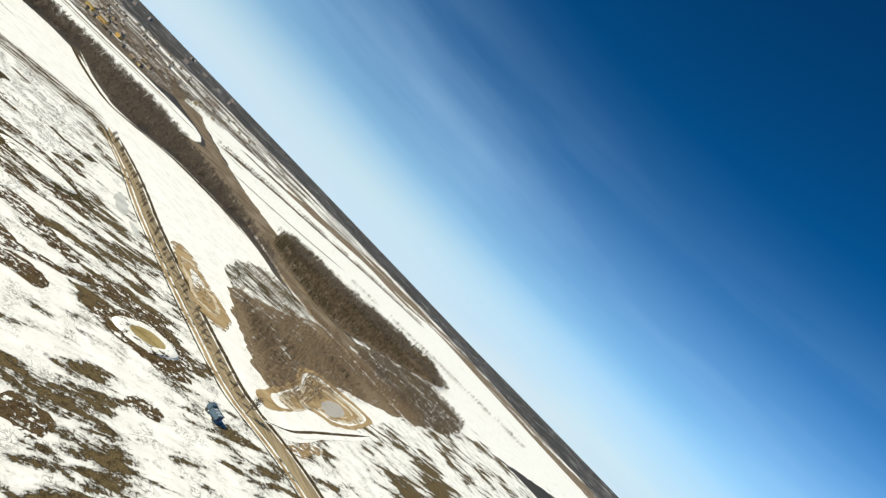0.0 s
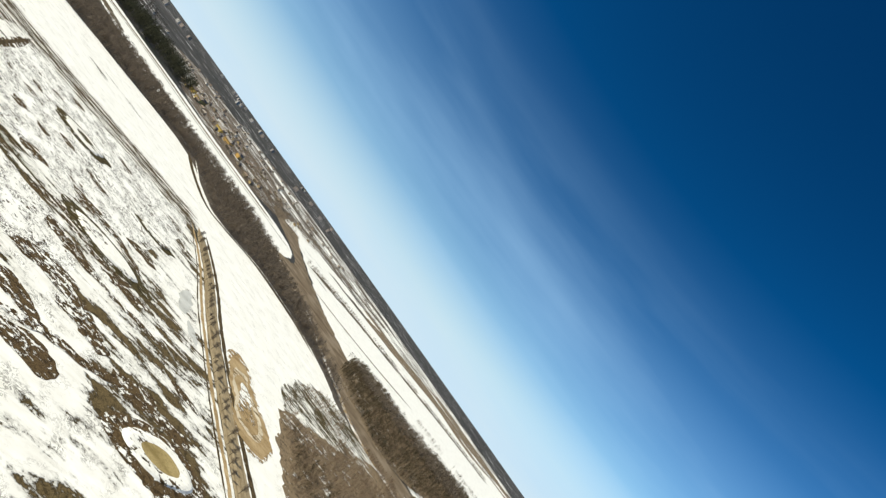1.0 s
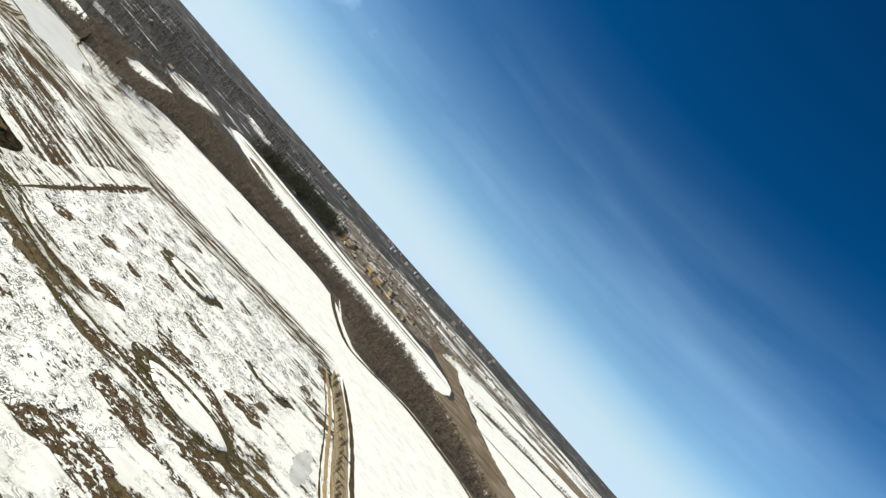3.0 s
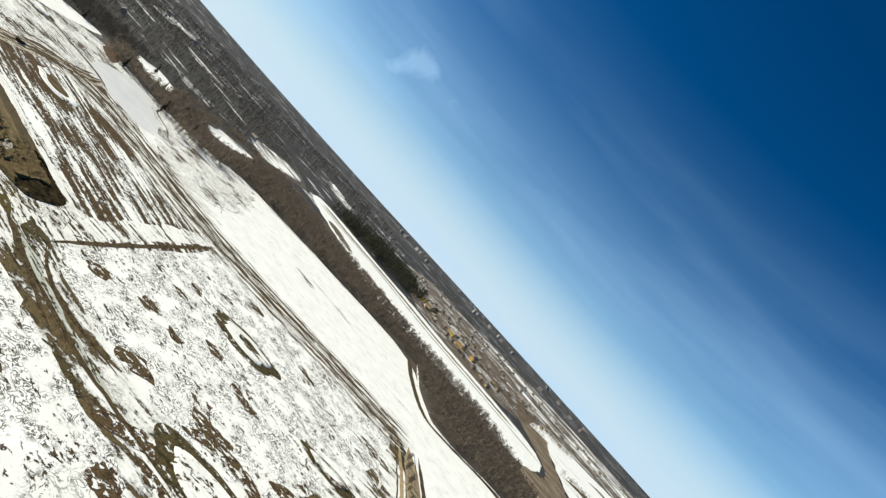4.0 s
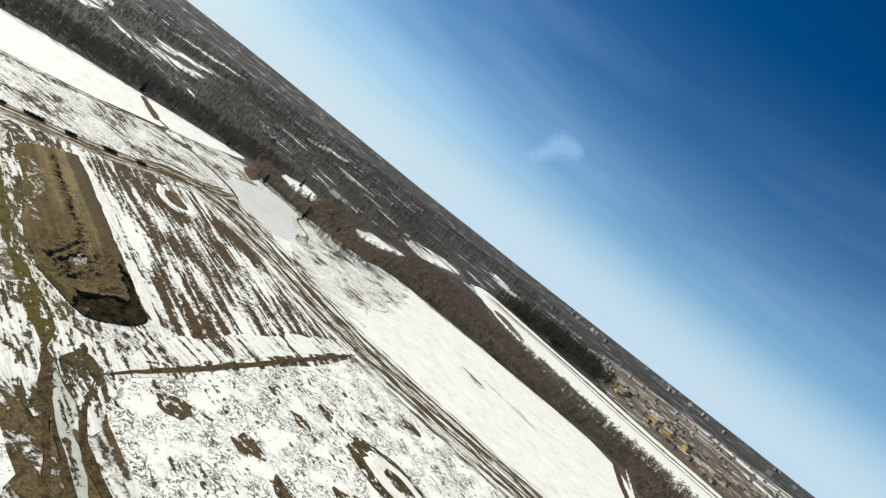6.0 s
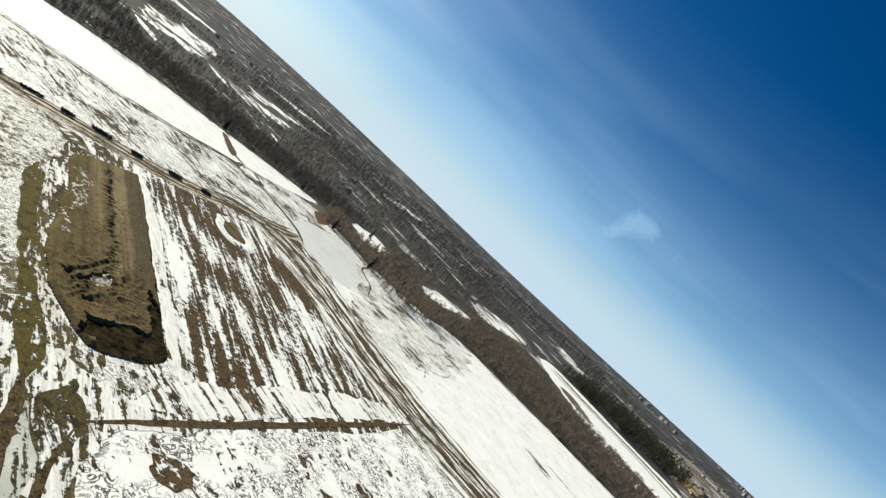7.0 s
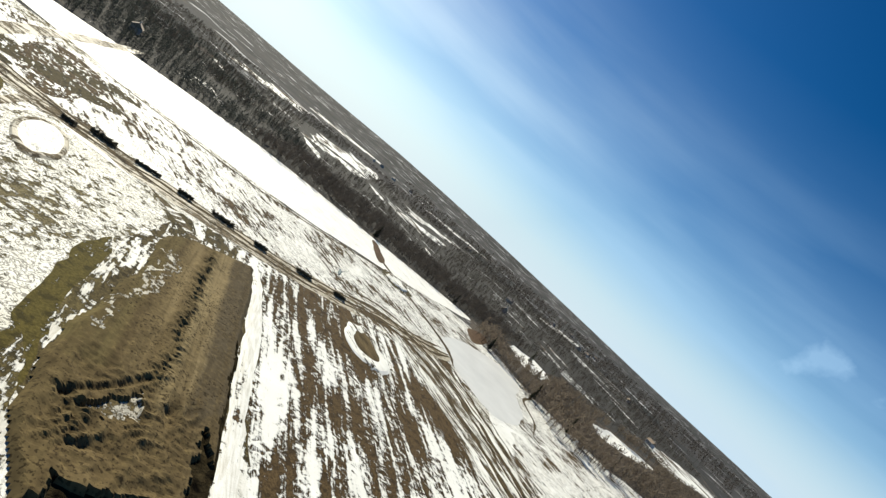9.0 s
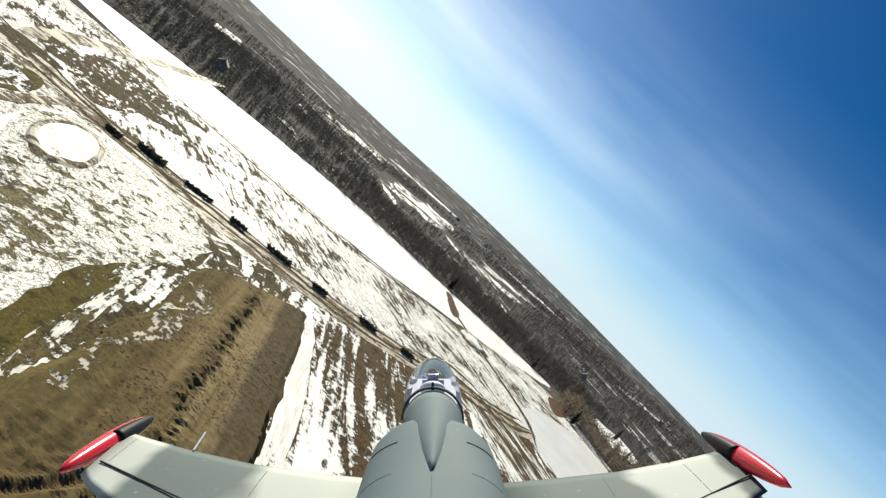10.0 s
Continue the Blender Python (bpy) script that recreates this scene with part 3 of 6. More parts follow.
strip("brush_line", [(-655, 532), (-596, 550), (-534, 582), (-450, 606), (-395, 636), (-340, 662)], 13.0, 0.168, M_TAN, "brown line of dead brush along the valley road", "bare ground", wander=4.0, seed=12.0)
for k, ring in enumerate(([(-560, 486), (-575, 510), (-530, 506), (-500, 496), (-490, 484)], [(-455, 482), (-470, 500), (-430, 508), (-396, 520), (-392, 505), (-420, 490)])):
    patch("valley_brush", ring, 0.172, M_BRUSH, "patch of brush on the valley snow", "bare ground", 4.0, 2.5, 24.0 + k)
patch("river_meadow", [(-250, 540), (-262, 556), (-258, 600), (-282, 652), (-345, 712), (-420, 770), (-500, 890), (-440, 905), (-385, 815), (-318, 728), (-262, 662), (-205, 604), (-150, 564), (-100, 528), (-110, 490), (-160, 486)], 0.163, M_TAN, "brown river meadow below the settlement", "field", 4.0, 6.0, 79.0)
patch("river_verge", [(-262, 528), (-160, 484), (-128, 456), (-90, 426), (-40, 402), (40, 376), (66, 440), (-20, 452), (-60, 438), (-100, 470), (-125, 540), (-190, 560), (-250, 566)], 0.128, M_TAN, "tan verge between the belt and the grove", "field", 4.0, 4.0, 80.0)
OPENINGS = ([(-506, 246), (-530, 268), (-512, 284), (-476, 272), (-466, 252)], [(-462, 304), (-486, 308), (-515, 330), (-523, 368), (-500, 354), (-470, 326)], [(-566, 392), (-645, 404), (-678, 440), (-715, 506), (-668, 500), (-628, 462), (-590, 425)])
for k, ring in enumerate(OPENINGS):
    patch("glade", ring, 0.17, M_SNOW if k < 2 else M_FAR_FIELD, "narrow snowy glade inside the wood", "field", 4.0, 3.0, 25.0 + k)
patch("far_meadow", [(-1000, 1080), (-760, 960), (-500, 880), (-100, 900), (400, 1000), (800, 1500), (1000, 2050), (300, 2200), (-300, 2180), (-700, 2000), (-1050, 1600)], 0.10, M_FAR_BROWN, "far brown meadows and thickets with snow patches", "field", 12.0, 20.0, 97.0)
patch("settlement_ground", [(-1150, 1250), (-930, 930), (-760, 800), (-600, 690), (-560, 650), (-470, 640), (-400, 650), (-400, 760), (-440, 900), (-520, 1010), (-700, 1150), (-900, 1400)], 0.115, M_TOWN, "brown gardens and yards of the settlement", "field", 8.0, 10.0, 98.0)
patch("north_snow", [(-322, 742), (-255, 660), (-168, 560), (-110, 530), (-60, 520), (60, 500), (150, 620), (330, 860), (620, 1400), (330, 1520), (39, 1690), (-30, 1460), (-90, 1390), (-173, 1420), (-245, 1232), (-330, 1064), (-400, 960), (-480, 1000), (-500, 960), (-420, 850)],
      0.14, M_SNOW, "broad snow fields beyond the river wood", "field", 6.0, 14.0, 27.0)
patch("far_brush", [(-327, 1064), (-241, 1232), (-173, 1420), (-84, 1380), (-26, 1451), (39, 1686), (300, 1520), (600, 1400), (900, 1800), (300, 1980), (-52, 1990), (-134, 1906), (-239, 1866), (-288, 1424), (-414, 1296)], 0.16, M_THICKET,
      "brown strips of brush between far snow fields", "field", 10.0, 14.0, 28.0)
patch("far_field", [(-414, 1296), (-288, 1424), (-239, 1866), (-160, 1985), (-389, 1985), (-452, 1718), (-556, 1678)], 0.18, M_FAR_FIELD, "far snow field below the wooded skyline", "field", 10.0, 14.0, 29.0)
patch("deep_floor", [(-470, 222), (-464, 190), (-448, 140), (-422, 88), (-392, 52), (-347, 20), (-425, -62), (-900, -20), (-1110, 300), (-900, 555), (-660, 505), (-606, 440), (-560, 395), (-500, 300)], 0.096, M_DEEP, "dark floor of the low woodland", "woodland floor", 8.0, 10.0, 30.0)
for k, line in enumerate([[(-737, -120), (-805, -95), (-1010, -96)], [(-700, 20), (-860, 34), (-984, 36)], [(-790, 120), (-900, 150), (-980, 190)], [(-560, -110), (-650, -150)], [(-640, 30), (-757, 72)],
                          [(-680, 120), (-822, 178)], [(-1200, 100), (-1500, 260)], [(-1150, -150), (-1500, -60)], [(-1000, 330), (-1250, 470)], [(-860, 700), (-1100, 800)]]):
    strip("glade", line, 46.0 + 8 * math.sin(k * 2.1), 0.18, M_FAR_FIELD, "snowy clearing in the dark wood", "field", step=12.0, wander=26.0, seed=k * 3.0)
for k, (line, w) in enumerate((([(-620, 1480), (-380, 1560), (-120, 1690)], 60), ([(-700, 1950), (-300, 2060), (40, 2200)], 110),
                               ([(240, 1620), (480, 1760), (760, 2000)], 80))):
    strip("far_field", line, w, 0.2 + 0.012 * k, M_FAR_FIELD, "far snow field between rows of trees", "field", step=25.0, wander=40.0, seed=k * 4.0)
strip("far_field", [(-880, 930), (-770, 850), (-655, 780), (-590, 712)], 22.0, 0.2, M_SNOW, "narrow snow field behind the evergreen plantation", "field", step=8.0, wander=8.0, seed=31.0)
strip("far_field", [(-430, 830), (-440, 960), (-400, 1110), (-340, 1260)], 80.0, 0.21, M_SNOW, "long snow field beyond the hedgerow", "field", step=14.0, wander=16.0, seed=32.0)
strip("hedge_strip", [(-318, 742), (-280, 860), (-230, 950), (-170, 1065), (-90, 1190), (20, 1330)], 26.0, 0.225, M_BRUSH, "brown strip of brush between two snow fields", "bare ground", step=7.0, wander=9.0, seed=33.0)
strip("hedge_strip", [(-520, 1010), (-520, 1150), (-470, 1350), (-400, 1560)], 46.0, 0.228, M_BRUSH, "brown strip of brush between two snow fields", "bare ground", step=10.0, wander=16.0, seed=34.0)
strip("far_field", [(-120, 1470), (-40, 1560), (60, 1760), (200, 1900)], 46.0, 0.224, M_FAR_FIELD, "thin snow field between far strips of brush", "field", step=14.0, wander=20.0, seed=37.0)
strip("field_line", [(-250, 632), (-222, 655), (-190, 690), (-150, 745), (-110, 820)], 7.0, 0.23, M_TAN, "thin brown line across the snow field", "bare ground", step=5.0, wander=2.5, seed=35.0)
strip("field_line", [(-158, 618), (-132, 640), (-116, 690)], 9.0, 0.234, M_TAN, "thin brown line across the snow field", "bare ground", step=5.0, wander=2.5, seed=36.0)
strip("road", [(60, 180), (13, 202), (-14, 209), (-34, 222), (-59, 240), (-97, 270), (-137, 306), (-178, 336)], 7.5, 0.20, M_TRACK, "wide tan dirt road across the snow", "road", crown=0.15)
LANE_A = [(-178, 336), (-203, 308), (-230, 277), (-249, 256), (-268, 241), (-300, 221), (-322, 203), (-326, 188), (-312, 172)]
LANE_B = [(-351, 211), (-336, 200), (-310, 175), (-291, 156), (-273, 128), (-266, 113), (-263, 103), (-260, 92), (-258, 78)]


def beside(line, off):
    """The line moved sideways by off metres."""
    out = []
    for i, q in enumerate(line):
        d = (Vector(line[min(i + 1, len(line) - 1)]) - Vector(line[max(i - 1, 0)])).normalized()
        out.append((q[0] - d.y * off, q[1] + d.x * off))
    return out


strip("track", LANE_A, 24.0, 0.19, M_LINES, "bundle of parallel wheel tracks through the snow", "track", wander=0.8)
strip("track", LANE_B, 10.5, 0.21, M_LANE_MUD, "muddy track lined by dark hedges", "track", wander=0.8)
for k, (off, w) in enumerate(((-10.5, 2.6), (-4.2, 3.6), (1.4, 4.6), (6.6, 3.2), (12.0, 1.8))):
    strip("rutted_band", beside(LANE_A, off), w, 0.205 + 0.004 * k, M_BAND, "band of brown wheel ruts in the snow", "rut", wander=1.0, seed=k * 5.0, step=1.2, sway=1.2)
for k, (off, w, surface) in enumerate(((-13.6, 0.8, M_BAND), (-10.6, 1.2, M_RUT), (-8.2, 0.7, M_BAND), (-5.2, 2.2, M_RUT), (-2.4, 1.1, M_RUT), (0.6, 0.9, M_BAND), (3.6, 2.3, M_RUT), (7.6, 1.0, M_BAND), (12.6, 0.9, M_BAND))):
    strip("rut", beside(LANE_A, off), w, 0.228 + 0.004 * k, surface, "brown wheel rut in the snow", "rut", wander=0.9, seed=k * 7.0, step=1.2, sway=1.9)
for k, (off, w) in enumerate(((-4.3, 1.0), (-1.4, 1.5), (1.8, 1.2))):
    strip("rut", beside(LANE_B, off), w, 0.255 + 0.004 * k, M_RUT_CROSS, "brown wheel rut in the snow", "rut", wander=0.7, seed=50 + k * 7.0, step=1.2, sway=1.5)
for k, (off, w) in enumerate(((-5.6, 2.2), (-3.0, 0.6), (3.4, 0.8), (5.8, 1.6), (8.0, 0.7))):
    strip("rut", beside([(60, 180), (13, 202), (-14, 209), (-34, 222), (-59, 240), (-97, 270), (-137, 306), (-178, 336)], off), w, 0.235, M_RUT if k != 3 else M_SAND, "brown wheel rut beside the dirt road", "rut", wander=0.5, seed=90 + k * 5.0)
patch("trodden_snow", [(-268, 244), (-300, 231), (-330, 236), (-372, 268), (-398, 304), (-372, 325), (-330, 292), (-285, 262)], 0.15, M_TRODDEN, "trodden snow crossed by many marks", "field", 13.0, 1.4, 73.0)
strip("ditch", [(-170, 181), (-181, 192), (-191, 202), (-210, 220), (-232, 240.6), (-244, 252)], 1.5, 0.305, M_RUT, "narrow muddy ditch across the field", "ditch", wander=0.4)


# the dug field's own axes: metres along it and across it
def dug(along, across):
    return (-235 + 0.926 * along - 0.377 * (across + 1.4), 170 + 0.377 * along + 0.926 * (across + 1.4))


def spine(along, across, line):
    """The distance to a line of points."""
    best = 99.0
    for (a1, c1), (a2, c2) in zip(line, line[1:]):
        u = max(0.0, min(1.0, ((along - a1) * (a2 - a1) + (across - c1) * (c2 - c1)) / ((a2 - a1) ** 2 + (c2 - c1) ** 2)))
        best = min(best, math.hypot(along - a1 - u * (a2 - a1), across - c1 - u * (c2 - c1)))
    return best


def make_brown_earth():
    """The excavated field with its heaps, its scraped end and its dark pit."""
    edge = [(-36, -7), (-38.5, -3), (-41, 1.2), (-41, 1.8), (-40, 2.0), (-20, 2.1), (0, 1.8), (20, 1.5), (34, 1.4), (41.5, 1.8), (44, -0.5), (47, -6), (47.5, -11), (45, -14.6), (38, -17.7), (32, -19.2), (24, -19.6), (16, -19.4), (9, -18.4), (0, -17.6), (-9, -17), (-20, -17), (-28, -16.6), (-32, -13.5), (-34, -11)]
    ring = closed_curve(edge, 1.5, 0.7, 31.0)
    ring = [(q.x, q.y) for q in ring]
    pit = [(39.9, -13), (39, -9), (38, -6.8), (36.5, -4), (35.5, -0.9), (29, -1.3), (22, -0.6), (27, 1.3), (41, 2.0), (43.6, 0.2), (47, -6), (47.4, -10.6), (45, -13.5)]
    slush = [(30.5, -13.2), (28.5, -10.5), (26.5, -8.2), (22.5, -8.6), (24.5, -10.2), (27.6, -12.7)]
    step = 0.3
    ga, gc = np.meshgrid(np.arange(-49, 50, step), np.arange(-21.5, 4, step), indexing="ij")
    fa, fc = ga.ravel(), gc.ravel()
    ok = inside(ring, fa, fc).reshape(ga.shape)
    wave = np.array([noise.noise_vector((a * 0.30, c * 0.30, 21)) + 0.6 * noise.noise_vector((a * 0.9, c * 0.9, 22)) for a, c in zip(fa, fc)])
    ja, jc = fa + 1.7 * wave[:, 0], fc + 1.7 * wave[:, 1]
    wet = inside(pit, ja, jc).reshape(ga.shape)
    pale = inside(slush, ja, jc).reshape(ga.shape)
    tongues = [[(14, -17.2), (8, -17.6), (2, -16.4), (-9, -14.6), (-20, -14.2)], [(3, -15.2), (-6, -13.2), (-16, -12.6)]]
    melt = np.array([min(spine(a, c, line) for line in tongues) for a, c in zip(ja, jc)]).reshape(ga.shape) < 0.45
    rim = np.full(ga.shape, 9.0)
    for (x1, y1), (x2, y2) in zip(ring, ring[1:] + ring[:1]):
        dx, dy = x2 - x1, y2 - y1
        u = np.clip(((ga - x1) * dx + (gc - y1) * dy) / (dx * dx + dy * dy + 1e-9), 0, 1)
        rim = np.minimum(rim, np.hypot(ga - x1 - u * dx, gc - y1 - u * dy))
    # faces along the road-side edge, coloured dark as its shadow
    edge_shade = (rim < 1.1 + 0.5 * wave[:, 0].reshape(ga.shape)) & (gc > -3) & (ga > -4 + 5 * wave[:, 1].reshape(ga.shape))
    verts, index, faces, kinds = [], {}, [], []
    for i, j in zip(*np.nonzero(ok)):
        a, c = float(ga[i, j]), float(gc[i, j])
        z = 0.95 + 0.22 * noise.noise((a * 0.05, c * 0.7, 1)) + 0.10 * noise.noise((a * 0.3, c * 0.9, 3)) + 0.05 * noise.noise((a * 1.6, c * 1.6, 4)) + 0.16 * max(0.0, noise.noise((a * 0.55, c * 0.9, 7)) - 0.1)
        # the row of clods thrown up along the middle
        line = -7.7 + 0.8 * noise.noise((a * 0.15, 0, 9))
        heap = max(0.0, 1 - abs(c - line) / (1.9 + 0.7 * noise.noise((a * 0.4, 3, 9)))) * max(0.0, min(1.0, (a + 37) / 10, (20 - a) / 2))
        z += 0.40 * heap * max(-0.25, 0.15 + 1.3 * noise.noise((a * 0.75, c * 0.6, 5)) + 1.5 * abs(noise.noise((a * 1.5, c * 1.3, 6))))
        # the scraped step and the torn ground behind it
        far = spine(a, c, [(29, -16), (24, -12), (19.4, -8.9)])
        z += (0.12 + 0.25 * noise.noise((a * 1.2, c * 1.2, 40))) * max(0.0, 1 - abs(far - 0.9) / 0.9) * (a + c < 13) - 0.45 * max(0.0, 1 - far / 0.7)
        torn = max(0.0, min(1.0, (a - 19) / 4, (40 - a) / 3)) * max(0.0, min(1.0, (c + 18) / 3, (-0.5 - c) / 2))
        w = 0.42 * a + 0.9 * c
        v = 0.9 * a - 0.42 * c
        v += 2.5 * noise.noise((a * 0.15, c * 0.15, 30))
        w += 2.2 * noise.noise((a * 0.2, c * 0.2, 31))
        z += torn * (1.5 * (0.28 - abs(noise.noise((v * 0.16, w * 0.42, 12)))) * (0.6 + noise.noise((a * 0.2, c * 0.2, 32))) - 0.38 + 0.17 * noise.noise((a * 1.2, c * 1.2, 13)))
        left = max(0.0, 1 - math.hypot((a - 32) / 5.5, (c + 14) / 2.6))
        z += left * (0.6 * noise.noise((a * 0.5, c * 1.1, 15)) + 0.7 * noise.noise((a * 1.5, c * 1.5, 16)))
        if wet[i, j]:
            z = 0.22 + 0.12 * noise.noise((a * 0.8, c * 0.8, 17)) + 0.06 * noise.noise((a * 2, c * 2, 18))
        elif pale[i, j]:
            z = 0.36 + 0.05 * noise.noise((a, c, 19))
        z = max(min(z, 0.07 + rim[i, j] * 0.8), 0.11)
        index[i, j] = len(verts)
        verts.append((*dug(a, c), z))
    for (i, j), a in index.items():
        if (i + 1, j) in index and (i, j + 1) in index and (i + 1, j + 1) in index:
            faces.append((a, index[i + 1, j], index[i + 1, j + 1], index[i, j + 1]))
            kinds.append(1 if wet[i, j] or edge_shade[i, j] else 2 if pale[i, j] or melt[i, j] else 0)
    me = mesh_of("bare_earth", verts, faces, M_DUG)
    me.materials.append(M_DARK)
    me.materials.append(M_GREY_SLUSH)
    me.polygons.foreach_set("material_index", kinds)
    ob = new("bare_earth", me)
    tagged(ob, "dug-over brown earth with clods, ruts and a dark wet pit", "field", kind="structure")


make_brown_earth()
patch("earth_margin", [dug(*q) for q in ((-50, -1), (-20, 4.5), (10, 5), (40, 6), (50, 2), (53, -8), (51, -17), (40, -20), (20, -22.5), (0, -22), (-20, -20), (-45, -16))], 0.19, M_MARGIN,
      "half-thawed margin of the dug earth", "field", 1.5, 3.0, 77.0)
strip("snow_road", [dug(*q) for q in ((-46, 2.2), (-38, 3.0), (-20, 3.6), (-2, 3.5), (20, 3.1), (34, 3.0), (44, 3.3), (50, 4.2))], 3.1, 0.30, M_FARM_ROAD, "snow-covered farm road along the brown earth", "road", wander=0.7, crown=0.1)
strip("grass_strip", [dug(*q) for q in ((-12, -22.8), (0, -23), (12.7, -22.8), (26, -21.8), (35.7, -20.8), (45, -20.4), (54, -20), (60, -20.4))], 3.8, 0.24, M_GREEN, "olive strip of wet grass along the dug field", "verge", wander=0.8, step=0.9)
strip("grass_strip", [dug(*q) for q in ((52, -20.2), (60, -20.6), (68, -21.8), (78, -22.6), (92, -24))], 1.3, 0.25, M_RUT, "dark wet rut running on from the olive strip", "verge", wander=1.0, step=1.2, sway=1.0)
strip("slush_lane", [(-170, 176.5), (-163, 179.5), (-156, 182), (-146, 186), (-136, 191), (-126, 197)], 2.8, 0.248, M_PALE_SLUSH, "lane of grey-green slush between wet ruts", "slush", wander=1.0, step=1.2, sway=0.8)
patch("slush_apron", [dug(*q) for q in ((29, -21.5), (34, -17), (44, -13), (46, -4), (40, 1), (43, 7), (52, 5), (56, -6), (53, -15), (45, -18.6), (36, -19.5))], 0.232, M_APRON, "apron of slush and snow round the wet pit", "slush", 1.6, 1.5, 81.0)
for k, (line, w) in enumerate((([(22, -19.9), (15, -20.5), (8.4, -20.6), (-4.9, -20.4), (-14, -19.6)], 1.7), ([(31, -20.3), (36, -19.1), (40, -18.2), (44, -16.9)], 1.1))):
    strip("slush_tongue", [dug(*q) for q in line], w, 0.262 + 0.004 * k, M_STREAK, "tongue of slush and snow edging the dug earth", "slush", wander=0.7, step=0.8, seed=k * 9.0)
patch("muddy_corner", [(-188, 164), (-192, 180), (-195, 197), (-184, 199), (-176, 188), (-168, 186), (-156, 186), (-156, 176), (-166, 170), (-178, 162)], 0.226, M_CORNER, "muddy corner of slush and wet ruts by the ditch", "slush", 1.6, 1.2, 82.0)
patch("mud_patch", [(-171.5, 176.5), (-175, 178.5), (-177, 181), (-174, 184), (-169, 184.5), (-164, 184), (-167, 180)], 0.285, M_WETSPOT, "bare wet mud where the ruts meet", "bare ground", 0.8, 0.6, 84.0)
strip("slush_tongue", [(-206, 159.5), (-200, 163.5), (-195, 168), (-190, 171.5), (-184, 175.5), (-177, 178.5)], 2.6, 0.27, M_STREAK, "tongue of slush and snow edging the dug earth", "slush", wander=1.0, step=0.8, seed=19.0, sway=0.6)
strip("snow_band", [(-181, 187), (-190, 194), (-206, 208), (-224, 225), (-240, 242), (-250, 252)], 8.0, 0.24, M_DITCH_SNOW, "band of trampled snow along the muddy ditch", "field", wander=1.6, step=1.5)

# ---------------------------------------------------------------- woods
def tree_cloud(spots, heights, kind, rng, near=True):
    """Many trees in one mesh: trunk and limbs as thin blades, twigs or needles as small leaf-shaped faces."""
    n = len(spots)
    base = np.c_[spots, np.zeros(n)]
    verts, faces = [], []
    count = 0
    # trunks: three-sided spikes
    ang = rng.uniform(0, 6.283, n)
    for k in range(3):
        a = ang + k * 2.094
        verts.append(base + np.c_[np.cos(a) * heights * 0.018, np.sin(a) * heights * 0.018, np.zeros(n)])
    lean = np.c_[rng.normal(0, 0.05, (n, 2)) * heights[:, None], heights * 0.8]
    verts.append(base + lean)
    v = np.concatenate(verts)
    idx = np.arange(n)
    tri = np.concatenate([np.c_[idx + k * n, idx + ((k + 1) % 3) * n, idx + 3 * n] for k in range(3)])
    count = len(v)
    out_v, out_f = [v], [tri]
    per = (34 if near else 12) if kind == "bare" else (26 if near else 14)
    for _ in range(per):
        u = rng.uniform(0, 1, n)
        a = rng.uniform(0, 6.283, n)
        if kind == "bare":
            hz = heights * (0.30 + 0.62 * u)
            rad = heights * 0.30 * np.sin(np.clip(u, 0.02, 1) * 2.6) ** 0.7 * rng.uniform(0.3, 1.0, n)
            rise, wide, long = rng.uniform(0.05, 0.22, n) * heights, heights * rng.uniform(0.008, 0.03, n) * (1 if near else 2), 1.0
        else:
            hz = heights * (0.18 + 0.80 * u)
            rad = heights * 0.26 * (1.03 - u) ** 0.8 * rng.uniform(0.5, 1.0, n)
            rise, wide, long = -rng.uniform(0.01, 0.06, n) * heights, heights * rng.uniform(0.05, 0.10, n), 1.0
        d = np.c_[np.cos(a), np.sin(a)]
        s = np.c_[-np.sin(a), np.cos(a)]
        inner = base + np.c_[d * (rad * 0.25)[:, None], hz]
        outer = base + np.c_[d * rad[:, None] * 1.1, hz + rise]
        left = base + np.c_[d * (rad * 0.75)[:, None] + s * wide[:, None], hz + rise * 0.5 + rng.normal(0, 0.02, n) * heights]
        right = base + np.c_[d * (rad * 0.8)[:, None] - s * wide[:, None], hz + rise * 0.5 + rng.normal(0, 0.02, n) * heights]
        out_v.append(np.concatenate([inner, left, outer, right]))
        out_f.append(np.concatenate([np.c_[count + idx, count + n + idx, count + 2 * n + idx], np.c_[count + idx, count + 2 * n + idx, count + 3 * n + idx]]))
        count += 4 * n
    return np.concatenate(out_v), np.concatenate(out_f)


